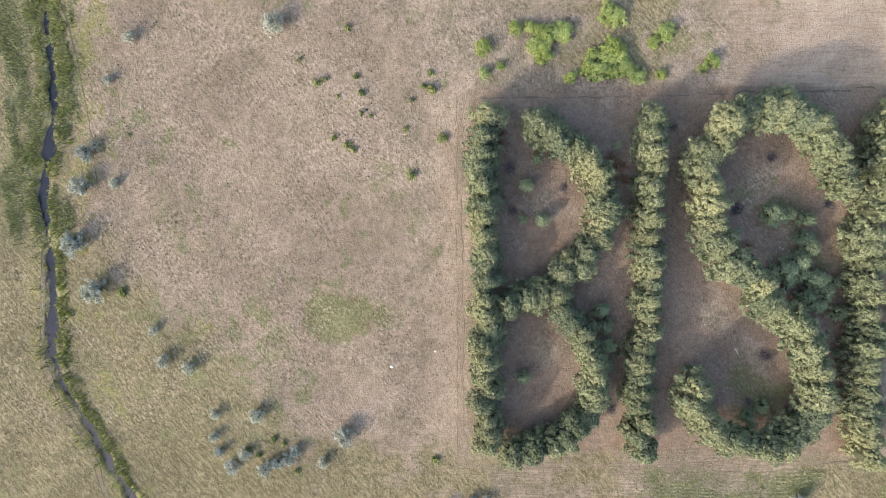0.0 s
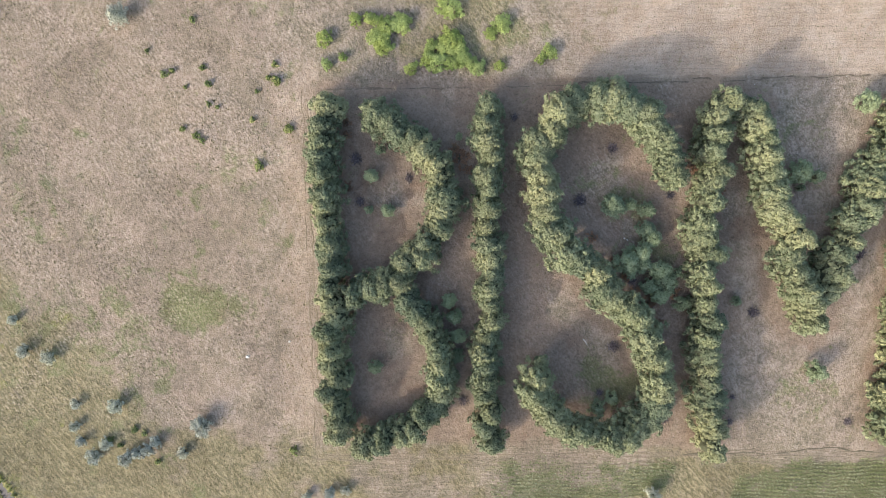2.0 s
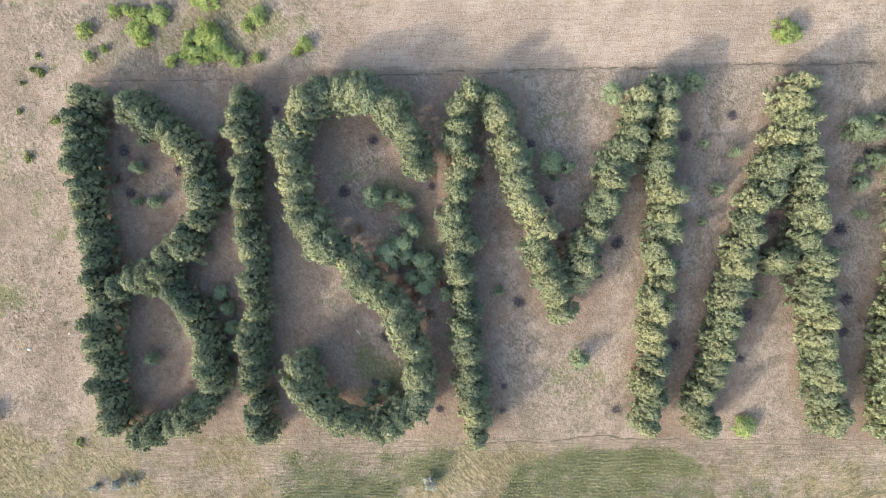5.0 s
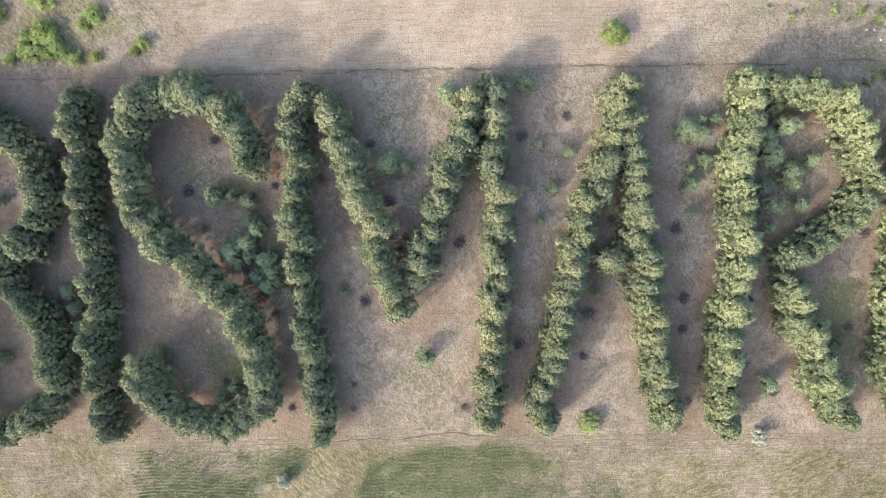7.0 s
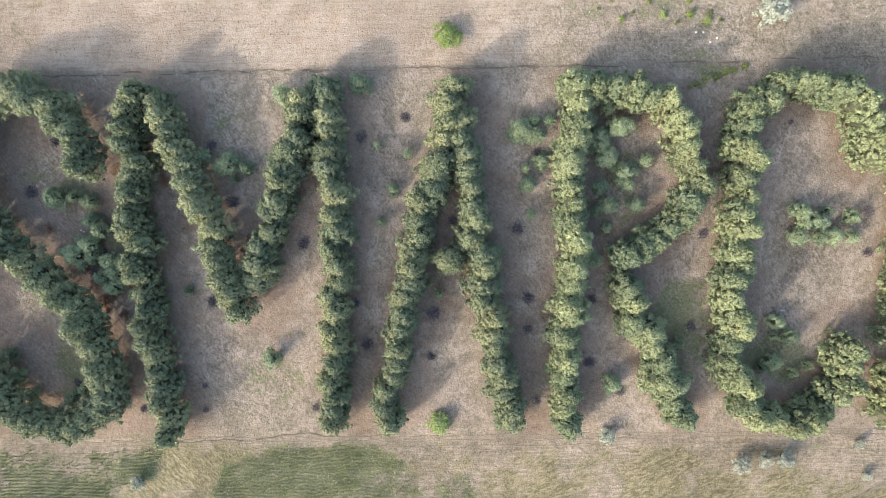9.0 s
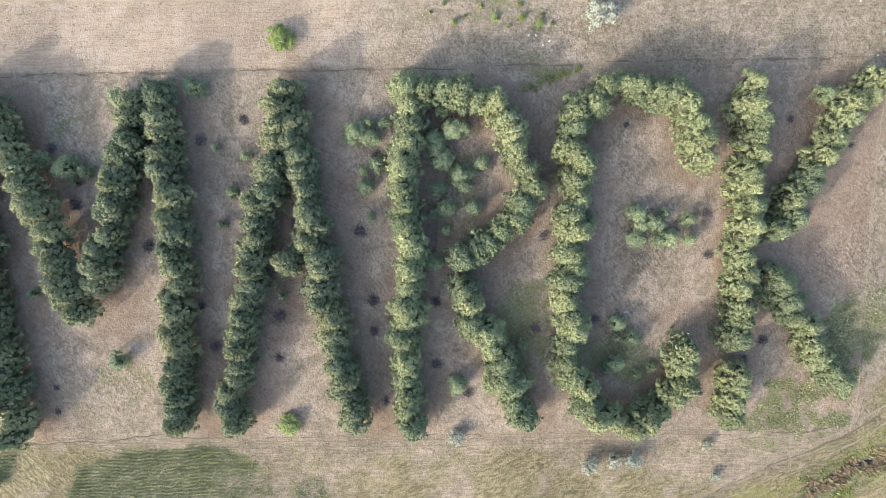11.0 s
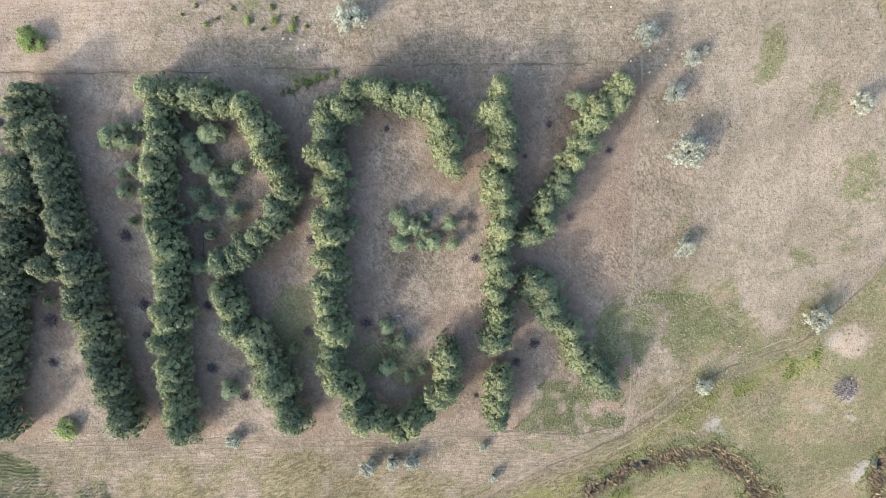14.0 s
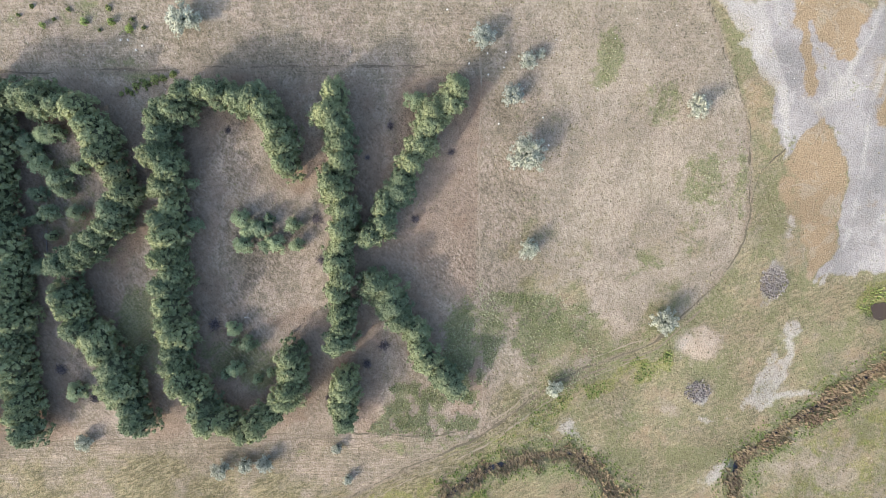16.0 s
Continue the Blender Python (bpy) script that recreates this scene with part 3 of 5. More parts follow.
DITCH_S = [(379.2, -115.3), (384.9, -106.1), (396.1, -97.9), (411.1, -93.3), (424.1, -91.5), (432.8, -98), (439.9, -106.1), (448.1, -117.5)]
WEED1 = [(156.1, -94.5), (160.9, -91.4), (176, -90.7), (196.6, -92), (201.4, -102), (204.3, -110.5), (202.6, -124.6), (133, -125.8), (131.6, -111.6), (137.9, -100.8)]
WEED2 = [(59.3, -95.7), (96.2, -93.2), (119, -94.9), (114.6, -105.2), (100.6, -112), (97.6, -126.4), (58, -127), (57.5, -112.6)]
WEED3 = [(208.9, -103.9), (217.3, -99.8), (223.2, -110.2), (222.6, -122.2), (206.3, -120.4)]
WEED4 = [(366.4, -69.4), (377.4, -63.6), (393.9, -69.4), (394, -83), (369.9, -84.9), (357, -83)]
WEED5 = [(381, -52.3), (393.4, -33.9), (413, -35.6), (422.3, -44.8), (428.2, -56), (417.5, -61.7), (402.8, -59.8), (393.8, -67.4)]
FIELD_SE = [(538.8, -61.6), (514.7, -77.1), (497.2, -89), (488.6, -97), (489.1, -123.9), (559, -124.1)]
TRACK_N = [(4, 25.4), (77.4, 26.7), (147.8, 27.9), (206.9, 28.7), (250.1, 29.1), (308.8, 30.6), (392, 31.5)]
TRACK_S = [(-2.3, -96.2), (80.9, -93.1), (145, -90.2), (209.6, -88.9), (283.1, -87.4), (345.8, -85.3), (394.1, -84)]
PALE = [([(494.6, -50), (492, -57), (489.2, -65.2)], 2.6), ([(489.2, -65.2), (484, -76.1)], 3.2), ([(476, -94.9), (469.4, -102.5)], 3.2), ([(421.9, -83), (425.8, -88)], 1.8), ([(484, -76), (496, -70), (508, -65)], 1.3), ([(465, -78), (471, -80), (477, -79)], 0.9), ([(489, -14), (490, -20)], 1.4)]
PAN_EDGE = [(462.6, 50.6), (465.6, 46.9), (467.9, 43.2), (472.1, 41), (468.4, 37.9), (473.3, 35.7), (476.3, 29.6), (480.6, 25.8), (483.3, 18.8), (484.9, 10.9), (485.9, 4.5), (487.5, 4.5), (487.6, 12.5), (486, 20.4), (484, 28.1), (480.5, 35.7), (478.5, 44), (475.2, 50.7)]
YELLOW = [(466.7, 34.1), (473.4, 34.5), (476.3, 29.2), (481.6, 24.2), (483.8, 14.1), (485.1, 4.5), (483.2, -2), (480.5, -8.5), (478.6, -15.1), (476.6, -20.1), (476.4, -3.6), (476.1, 4.5), (473.2, 18.7), (469.2, 28)]
DARK_SEEP = [(490.4, 16.5), (487.8, 10.1), (486.7, 4.5)]
SHRUB += [(287.8, 24, 0.9), (290.3, 25.2, 1.2), (293.4, 26, 1.4), (296.1, 27.1, 1.4), (298.6, 27.6, 1.1), (301.5, 28.7, 1.1), (285.9, 23.1, 0.8), (288.9, 23.1, 0.7)]
SHRUB += [(272.4, 46.7, 0.7), (284, 47.2, 0.8), (290.5, 44.1, 0.6), (293.8, 41.7, 0.6), (277.3, 43.4, 0.6), (268, 44, 0.5), (281, 41, 0.5), (258, 45, 0.6), (262, 47.5, 0.7)]
FURROW = [(120, -91), (138.1, -90.7), (149.6, -90), (159.2, -88.2), (166.9, -87.4), (173.4, -88.3), (179.9, -88.6), (192, -88.2)]
POOL = (-135.2, 10.8)


# ---- geometry helpers ----
def part(name, data, material, parent=None, label=""):
    """Links a mesh as one object, under a thing if one is given."""
    data.materials.append(material)
    ob = new(name, data)
    ob.parent = parent
    return tagged(ob, label)


def mesh_of(name, verts, faces, smooth=False):
    me = bpy.data.meshes.new(name)
    me.from_pydata([tuple(v) for v in np.asarray(verts, float).tolist()], [], [tuple(f) for f in (faces.tolist() if isinstance(faces, np.ndarray) else faces)])
    if smooth:
        me.polygons.foreach_set("use_smooth", [True] * len(me.polygons))
    return me


class Heap:
    """Collects pieces of one mesh."""

    def __init__(self):
        self.verts, self.faces, self.tones, self.count = [], [], [], 0

    def put(self, verts, faces, tone=0.5):
        verts = np.asarray(verts, float)
        self.verts.append(verts)
        self.tones += [tone] * len(faces)
        self.faces += [tuple(int(i) + self.count for i in f) for f in faces]
        self.count += len(verts)

    def mesh(self, name, smooth=False):
        me = mesh_of(name, np.concatenate(self.verts), self.faces, smooth)
        me.attributes.new("tone", "FLOAT", "FACE").data.foreach_set("value", self.tones)
        return me


def value_noise(x, y, cell, seed):
    """Smooth noise from 0 to 1 on a lattice of that cell size."""
    def lattice(i, j):
        h = np.sin(i * 127.1 + j * 311.7 + seed * 74.7) * 43758.5453
        return h - np.floor(h)
    u, v = x / cell, y / cell
    i, j = np.floor(u), np.floor(v)
    a, b = u - i, v - j
    a, b = a * a * (3 - 2 * a), b * b * (3 - 2 * b)
    return (lattice(i, j) * (1 - a) + lattice(i + 1, j) * a) * (1 - b) + (lattice(i, j + 1) * (1 - a) + lattice(i + 1, j + 1) * a) * b


def line_distance(x, y, line):
    best = np.full(x.shape, 1e9)
    for (x0, y0), (x1, y1) in zip(line, line[1:]):
        dx, dy = x1 - x0, y1 - y0
        t = np.clip(((x - x0) * dx + (y - y0) * dy) / (dx * dx + dy * dy + 1e-9), 0, 1)
        best = np.minimum(best, np.hypot(x - x0 - t * dx, y - y0 - t * dy))
    return best


def inside(x, y, poly):
    """Distance into a polygon, minus outside it."""
    odd = np.zeros(x.shape, bool)
    for (x0, y0), (x1, y1) in zip(poly, poly[1:] + poly[:1]):
        cut = (y0 > y) != (y1 > y)
        odd ^= cut & (x < (x1 - x0) * (y - y0) / ((y1 - y0) if y1 != y0 else 1e-9) + x0)
    d = line_distance(x, y, poly + poly[:1])
    return np.where(odd, d, -d)


def soft(d, width):
    t = np.clip(d / width * 0.5 + 0.5, 0, 1)
    return t * t * (3 - 2 * t)


# ---- ground ----
def fbm(x, y, cell, seed):
    return sum((value_noise(x, y, cell / 2.1 ** i, seed + i) - 0.5) * 0.6 ** i for i in range(4))


def zones(x0, y0):
    """The masks of the ground at places x, y; the zones' edges wander."""
    x, y = x0 + fbm(x0, y0, 11, 81) * 5, y0 + fbm(x0, y0, 11, 91) * 5
    wob = fbm(x0, y0, 9, 1) * 7
    m = {}
    blot = np.clip(value_noise(x0, y0, 19, 101) * 1.3 - 0.15 + fbm(x0, y0, 6, 105) * 0.8, 0, 1)

    def oval(cx, cy, rx, ry, edge=0.4):
        return soft(1 - np.hypot((x - cx) / rx, (y - cy) / ry), edge)

    west = OLIVE_EDGE + [(-260, -126), (-260, 65)]
    olive = soft(inside(x, y, west) + wob * 1.5, 16) * (0.72 + 0.4 * blot)
    olive = np.maximum(olive, soft(-85 - y + wob, 12) * soft(20 - x, 30) * (0.35 + 0.5 * blot))
    east = EDGE_E + [(700, -122), (700, 60)]
    olive = np.maximum(olive, soft(inside(x0, y0, east) + wob * 0.1, 1.5) * (0.6 + 0.45 * blot))
    olive = np.maximum(olive, oval(-40.7, -43, 15, 9.5))
    olive = np.maximum(olive, soft(-90 - y + wob, 8) * soft(400 - x, 40) * (0.25 + 0.65 * blot))
    olive = np.maximum(olive, soft(x - 396, 8) * soft(0 - y + wob * 2, 40) * blot * 0.75)
    olive = np.maximum(olive, soft(x - 400, 20) * blot * 0.4)
    olive = np.maximum(olive, soft(-20 - x, 50) * blot * 0.35)
    olive = np.maximum(olive, soft(y - 31, 4) * soft(92 - x, 14) * soft(x - 5, 6) * blot * 0.8)
    olive = olive * (1 - 0.2 * soft(inside(x, y, FIELD_SE), 6))
    olive = olive * (1 - oval(463.8, -54, 5.4, 4.8, 0.5))
    m["olive"] = np.clip(olive, 0, 1)
    weed = np.zeros(x.shape)
    for poly, much in ((WEED1, 1.15), (WEED2, 1.0), (WEED3, 0.9), (WEED4, 1.3), (WEED5, 0.9)):
        thin = np.clip(value_noise(x0, y0, 5.5, 211) * 1.5 + fbm(x0, y0, 3, 215) * 1.6 - 0.1, 0.12, 1) if poly in (WEED4, WEED5) else 0.42 + 0.75 * blot
        weed = np.maximum(weed, soft(inside(x, y, poly) + (wob * 0.8 if poly in (WEED4, WEED5) else 0), 3) * much * thin)
    for cx, cy, rx, ry, much in ((430.3, 32.9, 4.6, 7.8, 0.95), (447, 20, 3.5, 8, 0.5), (290, 29, 7, 2.5, 0.55), (145, 11, 10, 6, 0.4), (463, -3, 9, 11, 0.55), (459, -19, 7, 5, 0.4),
                                 (473, -3, 2.2, 14, 0.75), (288, -48, 9, 15, 0.85), (318, -60, 13, 9, 0.9), (105, -25, 11, 9, 0.6), (265, -8, 10, 14, 0.55), (95, -68, 11, 8, 0.75), (97, -8, 9, 7, 0.5), (86, -2, 7, 6, 0.4), (140, -5, 7, 9, 0.45), (156, -69, 11, 8, 0.5), (387, -54, 5, 14, 1.1), (395, -45, 5, 10, 0.6), (412, -52, 5, 3.5, 0.6), (383, -88, 22, 3, 0.5), (279, 45, 12, 5, 0.5),
                                 (424, -45, 5, 5, 0.7), (410, -40, 6, 4, 0.6), (445, -29, 6, 5, 0.35), (441, -82, 6, 4, 0.5), (414, -82, 6, 4, 0.55), (420, -70, 5, 3, 0.5), (480, -58, 12, 5, 0.25), (-43, -43, 13.5, 9.5, 0.95), (-30, -41.5, 8.5, 6, 0.9),
                                 (60, 40, 14, 7, 0.35), (22, 40, 12, 7, 0.3), (255, 45, 9, 5, 0.3), (285, 44, 10, 5, 0.4)):
        weed = np.maximum(weed, oval(cx, cy, rx, ry, 0.6) * much)
    creek = line_distance(x, y, CREEK)
    north = soft(y + 22, 16)
    stripe = value_noise(x0 + y0 * 0.06 + wob * 0.3, y0 * 0.14, 2.4, 71)
    bank = np.maximum(soft(11 - creek + wob * 0.4, 4), soft(-136 - x, 5)) * north
    weed = np.maximum(weed, bank * np.clip(stripe * 1.8 - 0.3, 0.1, 1))
    weed = np.maximum(weed, soft(4.5 - creek, 3) * 0.6)
    for ditch in (DITCH_E, DITCH_S):
        weed = np.maximum(weed, soft(5.0 - line_distance(x, y, ditch), 3.0) * 0.9)
    weed = np.maximum(weed, soft(7 - np.abs(line_distance(x, y, EDGE_E) - 2), 8) * soft(-40 - y, 10) * soft(x - 400, 20) * blot * 0.6)
    tussock = np.clip(value_noise(x0, y0, 5.5, 171) * 2.2 + fbm(x0, y0, 30, 175) * 2.5 - 1.25, 0, 1) * soft(-6 - x, 8)
    weed = np.maximum(weed, tussock * 0.5)
    weed = np.maximum(weed, soft(1.6 - line_distance(x, y, DARK_SEEP), 1.5) * 0.5)
    m["weed"] = weed
    rows = np.full(x.shape, 1e9)
    for letter in STROKES.values():
        for line in letter:
            rows = np.minimum(rows, line_distance(x0, y0, line))
    m["rows"] = rows
    # litter shifted east of the rows; its dark colour deepens their shade there
    shade_side = np.full(x.shape, 1e9)
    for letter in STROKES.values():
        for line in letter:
            shade_side = np.minimum(shade_side, line_distance(x0 - 3.5, y0 - 0.5, line))
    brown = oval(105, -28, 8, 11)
    m["litter"] = soft(8.5 + 6 * soft(122 - x0, 12) - shade_side + wob * 1.1, 7) * soft(x0 - 2 + wob * 0.3, 3) * soft(y0 + 90, 5) * soft(29 - y0, 4)
    m["litter"] = np.maximum(m["litter"], brown)
    m["litter"] = np.maximum(m["litter"], 0.8 * soft(x0 - 366, 8) * soft(392.5 - x0, 1.5) * soft(y0 + 40 + wob, 12) * soft(30 - y0, 4))
    track = np.zeros(x.shape)
    for line, wide, much in ((TRACK_W, 1.8, 0.55), (TRACK_E, 1.3, 0.4), (TRACK_N, 1.2, 0.7), (TRACK_S, 1.6, 0.5), (EDGE_E, 1.0, 0.7), (TRAIL_W, 1.6, 0.8)):
        track = np.maximum(track, soft(wide - line_distance(x0, y0, line) + wob * 0.1, 1.2) * much)
    m["track"] = track
    m["salt"] = soft(inside(x, y, SALT), 2.0) * 0.95
    m["salt"] = np.maximum(m["salt"], oval(486, -33.7, 5.4, 5.8, 0.3) * 0.6)
    m["salt"] = np.maximum(m["salt"], oval(464.2, -69.7, 5, 4.2, 0.3) * 0.55)
    rust = np.zeros(x.shape)
    for poly in (RUST1, RUST2, RUST3, RUST4):
        rust = np.maximum(rust, soft(inside(x, y, poly), 1.5) * ((0.45 + 0.4 * blot) if poly is RUST4 else 0.95))
    rust = np.maximum(rust, soft(inside(x, y, SALT), 6) * np.clip(value_noise(x0, y0, 9, 121) * 2 - 1.35, 0, 1) * 0.9)
    rust = np.maximum(rust, soft(inside(x0, y0, YELLOW), 3) * (0.25 + 0.35 * blot))
    m["rust"] = rust
    pale = np.zeros(x.shape)
    for line, wide, much in [(TRAIL_SALT1, 0.9, 0.85), (TRAIL_SALT2, 0.7, 0.85)]:
        pale = np.maximum(pale, soft(wide - line_distance(x0, y0, line) + wob * 0.15, 1.0) * much)
    for line, wide in PALE:
        pale = np.maximum(pale, soft(wide - line_distance(x, y, line) + wob * 0.35, 2.2) * 0.78)
    pale = np.maximum(pale, oval(459.5, -54.4, 4, 5.5) * 0.55)
    pale = np.maximum(pale, soft(inside(x0, y0, PAN_EDGE) + wob * 0.15, 2.2) * 1.0)
    pale = np.maximum(pale, soft(5 - line_distance(x0, y0, [(499, 24), (494, 20)]) + wob * 0.3, 4) * 0.55)
    pale = np.maximum(pale, soft(1.5 - line_distance(x, y, [(502, -76), (513, -66), (524, -58)]), 1.5) * 0.45)
    m["pale"] = pale
    m["mown"] = np.maximum(soft(-86 - y0, 6) * soft(440 - x0, 30), soft(y0 - 24, 6) * soft(x0 - 60, 30) * 0.6)
    m["fallow"] = soft(y0 - 26 - (x0 - 4) * 0.0158, 1.2) * soft(x - 75, 20) * soft(242 - x, 45)
    m["fallow"] = np.maximum(m["fallow"], soft(y - 20 + wob * 2, 20) * soft(x - 20, 30) * soft(242 - x, 45) * 0.5)
    m["fallow"] = np.maximum(m["fallow"], soft(10 - np.abs(x + 6), 8) * soft(y + 95, 6) * soft(40 - y, 10) * 0.6)
    m["fallow"] = np.maximum(m["fallow"], soft(x + 40, 40) * soft(-3 - x, 6) * (1 - blot) * 0.5)
    m["fallow"] = np.maximum(m["fallow"], oval(463.8, -54, 5, 4.5, 0.5))
    m["bare"] = soft(17 - rows + wob, 10) * 0.9 * soft(x0 - 2, 4) * soft(y0 + 88, 5) * soft(29 - y0, 4)
    lush = oval(432, -70, 5.5, 3) + oval(445, -63, 4.5, 4.5) + oval(452, -58, 4, 3) + oval(521, -39, 6.5, 5) * 0.9 + oval(394, -108, 5, 2.5) + oval(505, -66, 7, 2) * 0.7 + oval(421, -74, 4, 2) * 0.7
    lush = np.maximum(np.clip(lush, 0, 1), soft(4.2 - creek, 2.5) * np.clip(value_noise(x0, y0, 4, 131) * 2 - 0.5, 0, 1) * 0.8)
    for cx, cy, r in ((-115, -53, 2.5), (-112, -70, 2.5), (-103, -84, 1.8), (-90, -87, 2.0), (-88, -48, 3), (-108, -58, 1.6)):
        lush = np.maximum(lush, oval(cx, cy, r, r) * 0.5)
    lush = np.maximum(lush, soft(inside(x0, y0, YELLOW), 3) * 0.22 * blot)
    drawn = value_noise(creek * 0.9 + wob * 0.3, y0 * 0.12, 2.2, 141)
    lush = np.maximum(lush, soft(24 - creek + wob, 18) * soft(x0 + 140, 10) * soft(-12 - y0, 14) * np.clip(drawn * 2.0 - 0.75, 0, 1) * 0.6)
    lush = np.maximum(lush, soft(9 - creek + wob * 0.5, 5) * soft(-12 - y0, 14) * 0.5)
    lush = np.maximum(lush, soft(inside(x, y, FIELD_SE), 6) * (0.28 + 0.2 * blot))
    lush = np.maximum(lush, soft(7 - np.abs(creek - 14) + wob * 0.5, 5) * soft(y + 10, 20) * soft(x + 132, 6) * (0.4 + 0.4 * blot))
    m["lush"] = np.maximum(lush, soft(5 - np.abs(line_distance(x, y, EDGE_E) - 7) + wob * 0.5, 4) * soft(inside(x0, y0, east), 2) * soft(-60 - y, 10) * (0.3 + 0.35 * blot))
    return m


def ground_height(x, y):
    h = (value_noise(x, y, 17, 8) - 0.5) * 0.3 + (value_noise(x, y, 4.5, 9) - 0.5) * 0.14
    wob = fbm(x, y, 5, 12) * 3.2
    h = h - 1.15 * soft(0.95 + 0.35 * soft(-20 - y, 40) - line_distance(x, y, CREEK) + wob * 0.6, 1.0)
    h = h - 1.1 * soft(1 - np.hypot((x - POOL[0]) / 2.3, (y - POOL[1]) / 3.6) + wob * 0.1, 0.5)
    for ditch in (DITCH_E, DITCH_S):
        h = h - 0.9 * soft(1.8 - line_distance(x, y, ditch) + wob, 1.4)
    h = h - 0.8 * soft(1 - np.hypot((x - 521) / 4, (y + 43) / 3), 0.5)
    h = h + 0.35 * soft(1 - np.hypot((x - 464.2) / 5, (y + 69.7) / 4.2), 0.6)
    return h - 0.12 * soft(0.5 - line_distance(x, y, EDGE_E), 0.5) - 0.1 * soft(0.4 - line_distance(x, y, TRACK_N), 0.5)


def build_ground():
    step = 1.04
    xs, ys = np.arange(-178, 546, step), np.arange(-126, 68, step)
    far = np.cumsum(1.5 ** np.arange(1, 19)) * 1.2
    xs = np.concatenate([xs[0] - far[::-1], xs, xs[-1] + far])
    ys = np.concatenate([ys[0] - far[::-1], ys, ys[-1] + far])
    gx, gy = np.meshgrid(xs, ys)
    x, y = gx.ravel(), gy.ravel()
    z = ground_height(x, y)
    w, h = len(xs), len(ys)
    base = (np.arange(h - 1)[:, None] * w + np.arange(w - 1)).ravel()
    faces = np.stack([base, base + 1, base + w + 1, base + w], 1)
    me = bpy.data.meshes.new("ground")
    me.vertices.add(len(x))
    me.vertices.foreach_set("co", np.stack([x, y, z], 1).ravel())
    me.loops.add(faces.size)
    me.loops.foreach_set("vertex_index", faces.ravel())
    me.polygons.add(len(faces))
    me.polygons.foreach_set("loop_start", np.arange(len(faces)) * 4)
    me.polygons.foreach_set("use_smooth", np.ones(len(faces), bool))
    me.update(calc_edges=True)
    m = zones(x, y)
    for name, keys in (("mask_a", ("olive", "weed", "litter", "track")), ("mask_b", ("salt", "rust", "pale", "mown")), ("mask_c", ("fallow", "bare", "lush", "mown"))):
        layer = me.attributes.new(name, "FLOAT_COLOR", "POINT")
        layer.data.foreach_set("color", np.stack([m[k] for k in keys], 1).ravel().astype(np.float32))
    ob = part("ground", me, GROUND)
    return tagged(ob, "dry trampled straw-coloured meadow with green and bare patches", "ground", kind="structure")


def smooth_line(line, step, short=0.0):
    """Even steps along a line with rounded corners."""
    p = [np.array(q, float) for q in line]
    p = [2 * p[0] - p[1]] + p + [2 * p[-1] - p[-2]]
    out = []
    for a, b, c, d in zip(p, p[1:], p[2:], p[3:]):
        for t in np.linspace(0, 1, max(2, int(np.linalg.norm(c - b) / 0.25)), endpoint=False):
            out.append(0.5 * (2 * b + (c - a) * t + (2 * a - 5 * b + 4 * c - d) * t * t + (3 * b - a - 3 * c + d) * t ** 3))
    out = np.array(out + [p[-2]])
    s = np.concatenate([[0], np.cumsum(np.hypot(*np.diff(out, axis=0).T))])
    want = np.linspace(short, s[-1] - short, max(2, round((s[-1] - 2 * short) / step) + 1))
    return np.stack([np.interp(want, s, out[:, 0]), np.interp(want, s, out[:, 1])], 1)


def build_water(name, line, half, level, label):
    p = smooth_line(line, 1.5)
    d = np.gradient(p, axis=0)
    d /= np.hypot(*d.T)[:, None]
    side = np.stack([-d[:, 1], d[:, 0]], 1) * half
    verts = np.concatenate([np.c_[p + side, np.full(len(p), level)], np.c_[p - side, np.full(len(p), level)]])
    k = len(p)
    ob = part(name, mesh_of(name, verts, [(i, i + 1, i + k + 1, i + k)[::-1] for i in range(k - 1)]), WATER)
    return tagged(ob, label, "water", kind="structure")


def ribbon(name, line, offset, wide, material, label, seed):
    """A worn line on the ground: a rut, a cattle path or a furrow of uneven width."""
    p = smooth_line(line, 0.8)
    d = np.gradient(p, axis=0)
    d /= np.hypot(*d.T)[:, None]
    side = np.stack([-d[:, 1], d[:, 0]], 1)
    q = p + side * (offset + fbm(p[:, 0], p[:, 1], 7, seed) * 0.9)[:, None]
    half = wide * np.clip(0.5 + fbm(p[:, 0], p[:, 1], 4, seed + 3) * 1.3, 0.08, 1.2)
    rows_ = []
    for k in (-1, -0.45, 0.45, 1):
        e = q + side * (half * k)[:, None]
        rows_.append(np.c_[e, ground_height(e[:, 0], e[:, 1]) + (0.035 if abs(k) < 0.9 else -0.06)])
    n = len(p)
    faces = [(r * n + i, (r + 1) * n + i, (r + 1) * n + i + 1, r * n + i + 1) for r in range(3) for i in range(n - 1)]
    ob = part(name, mesh_of(name, np.concatenate(rows_)[:, :3], [f[::-1] for f in faces], True), material)
    return tagged(ob, label, "track", kind="structure")


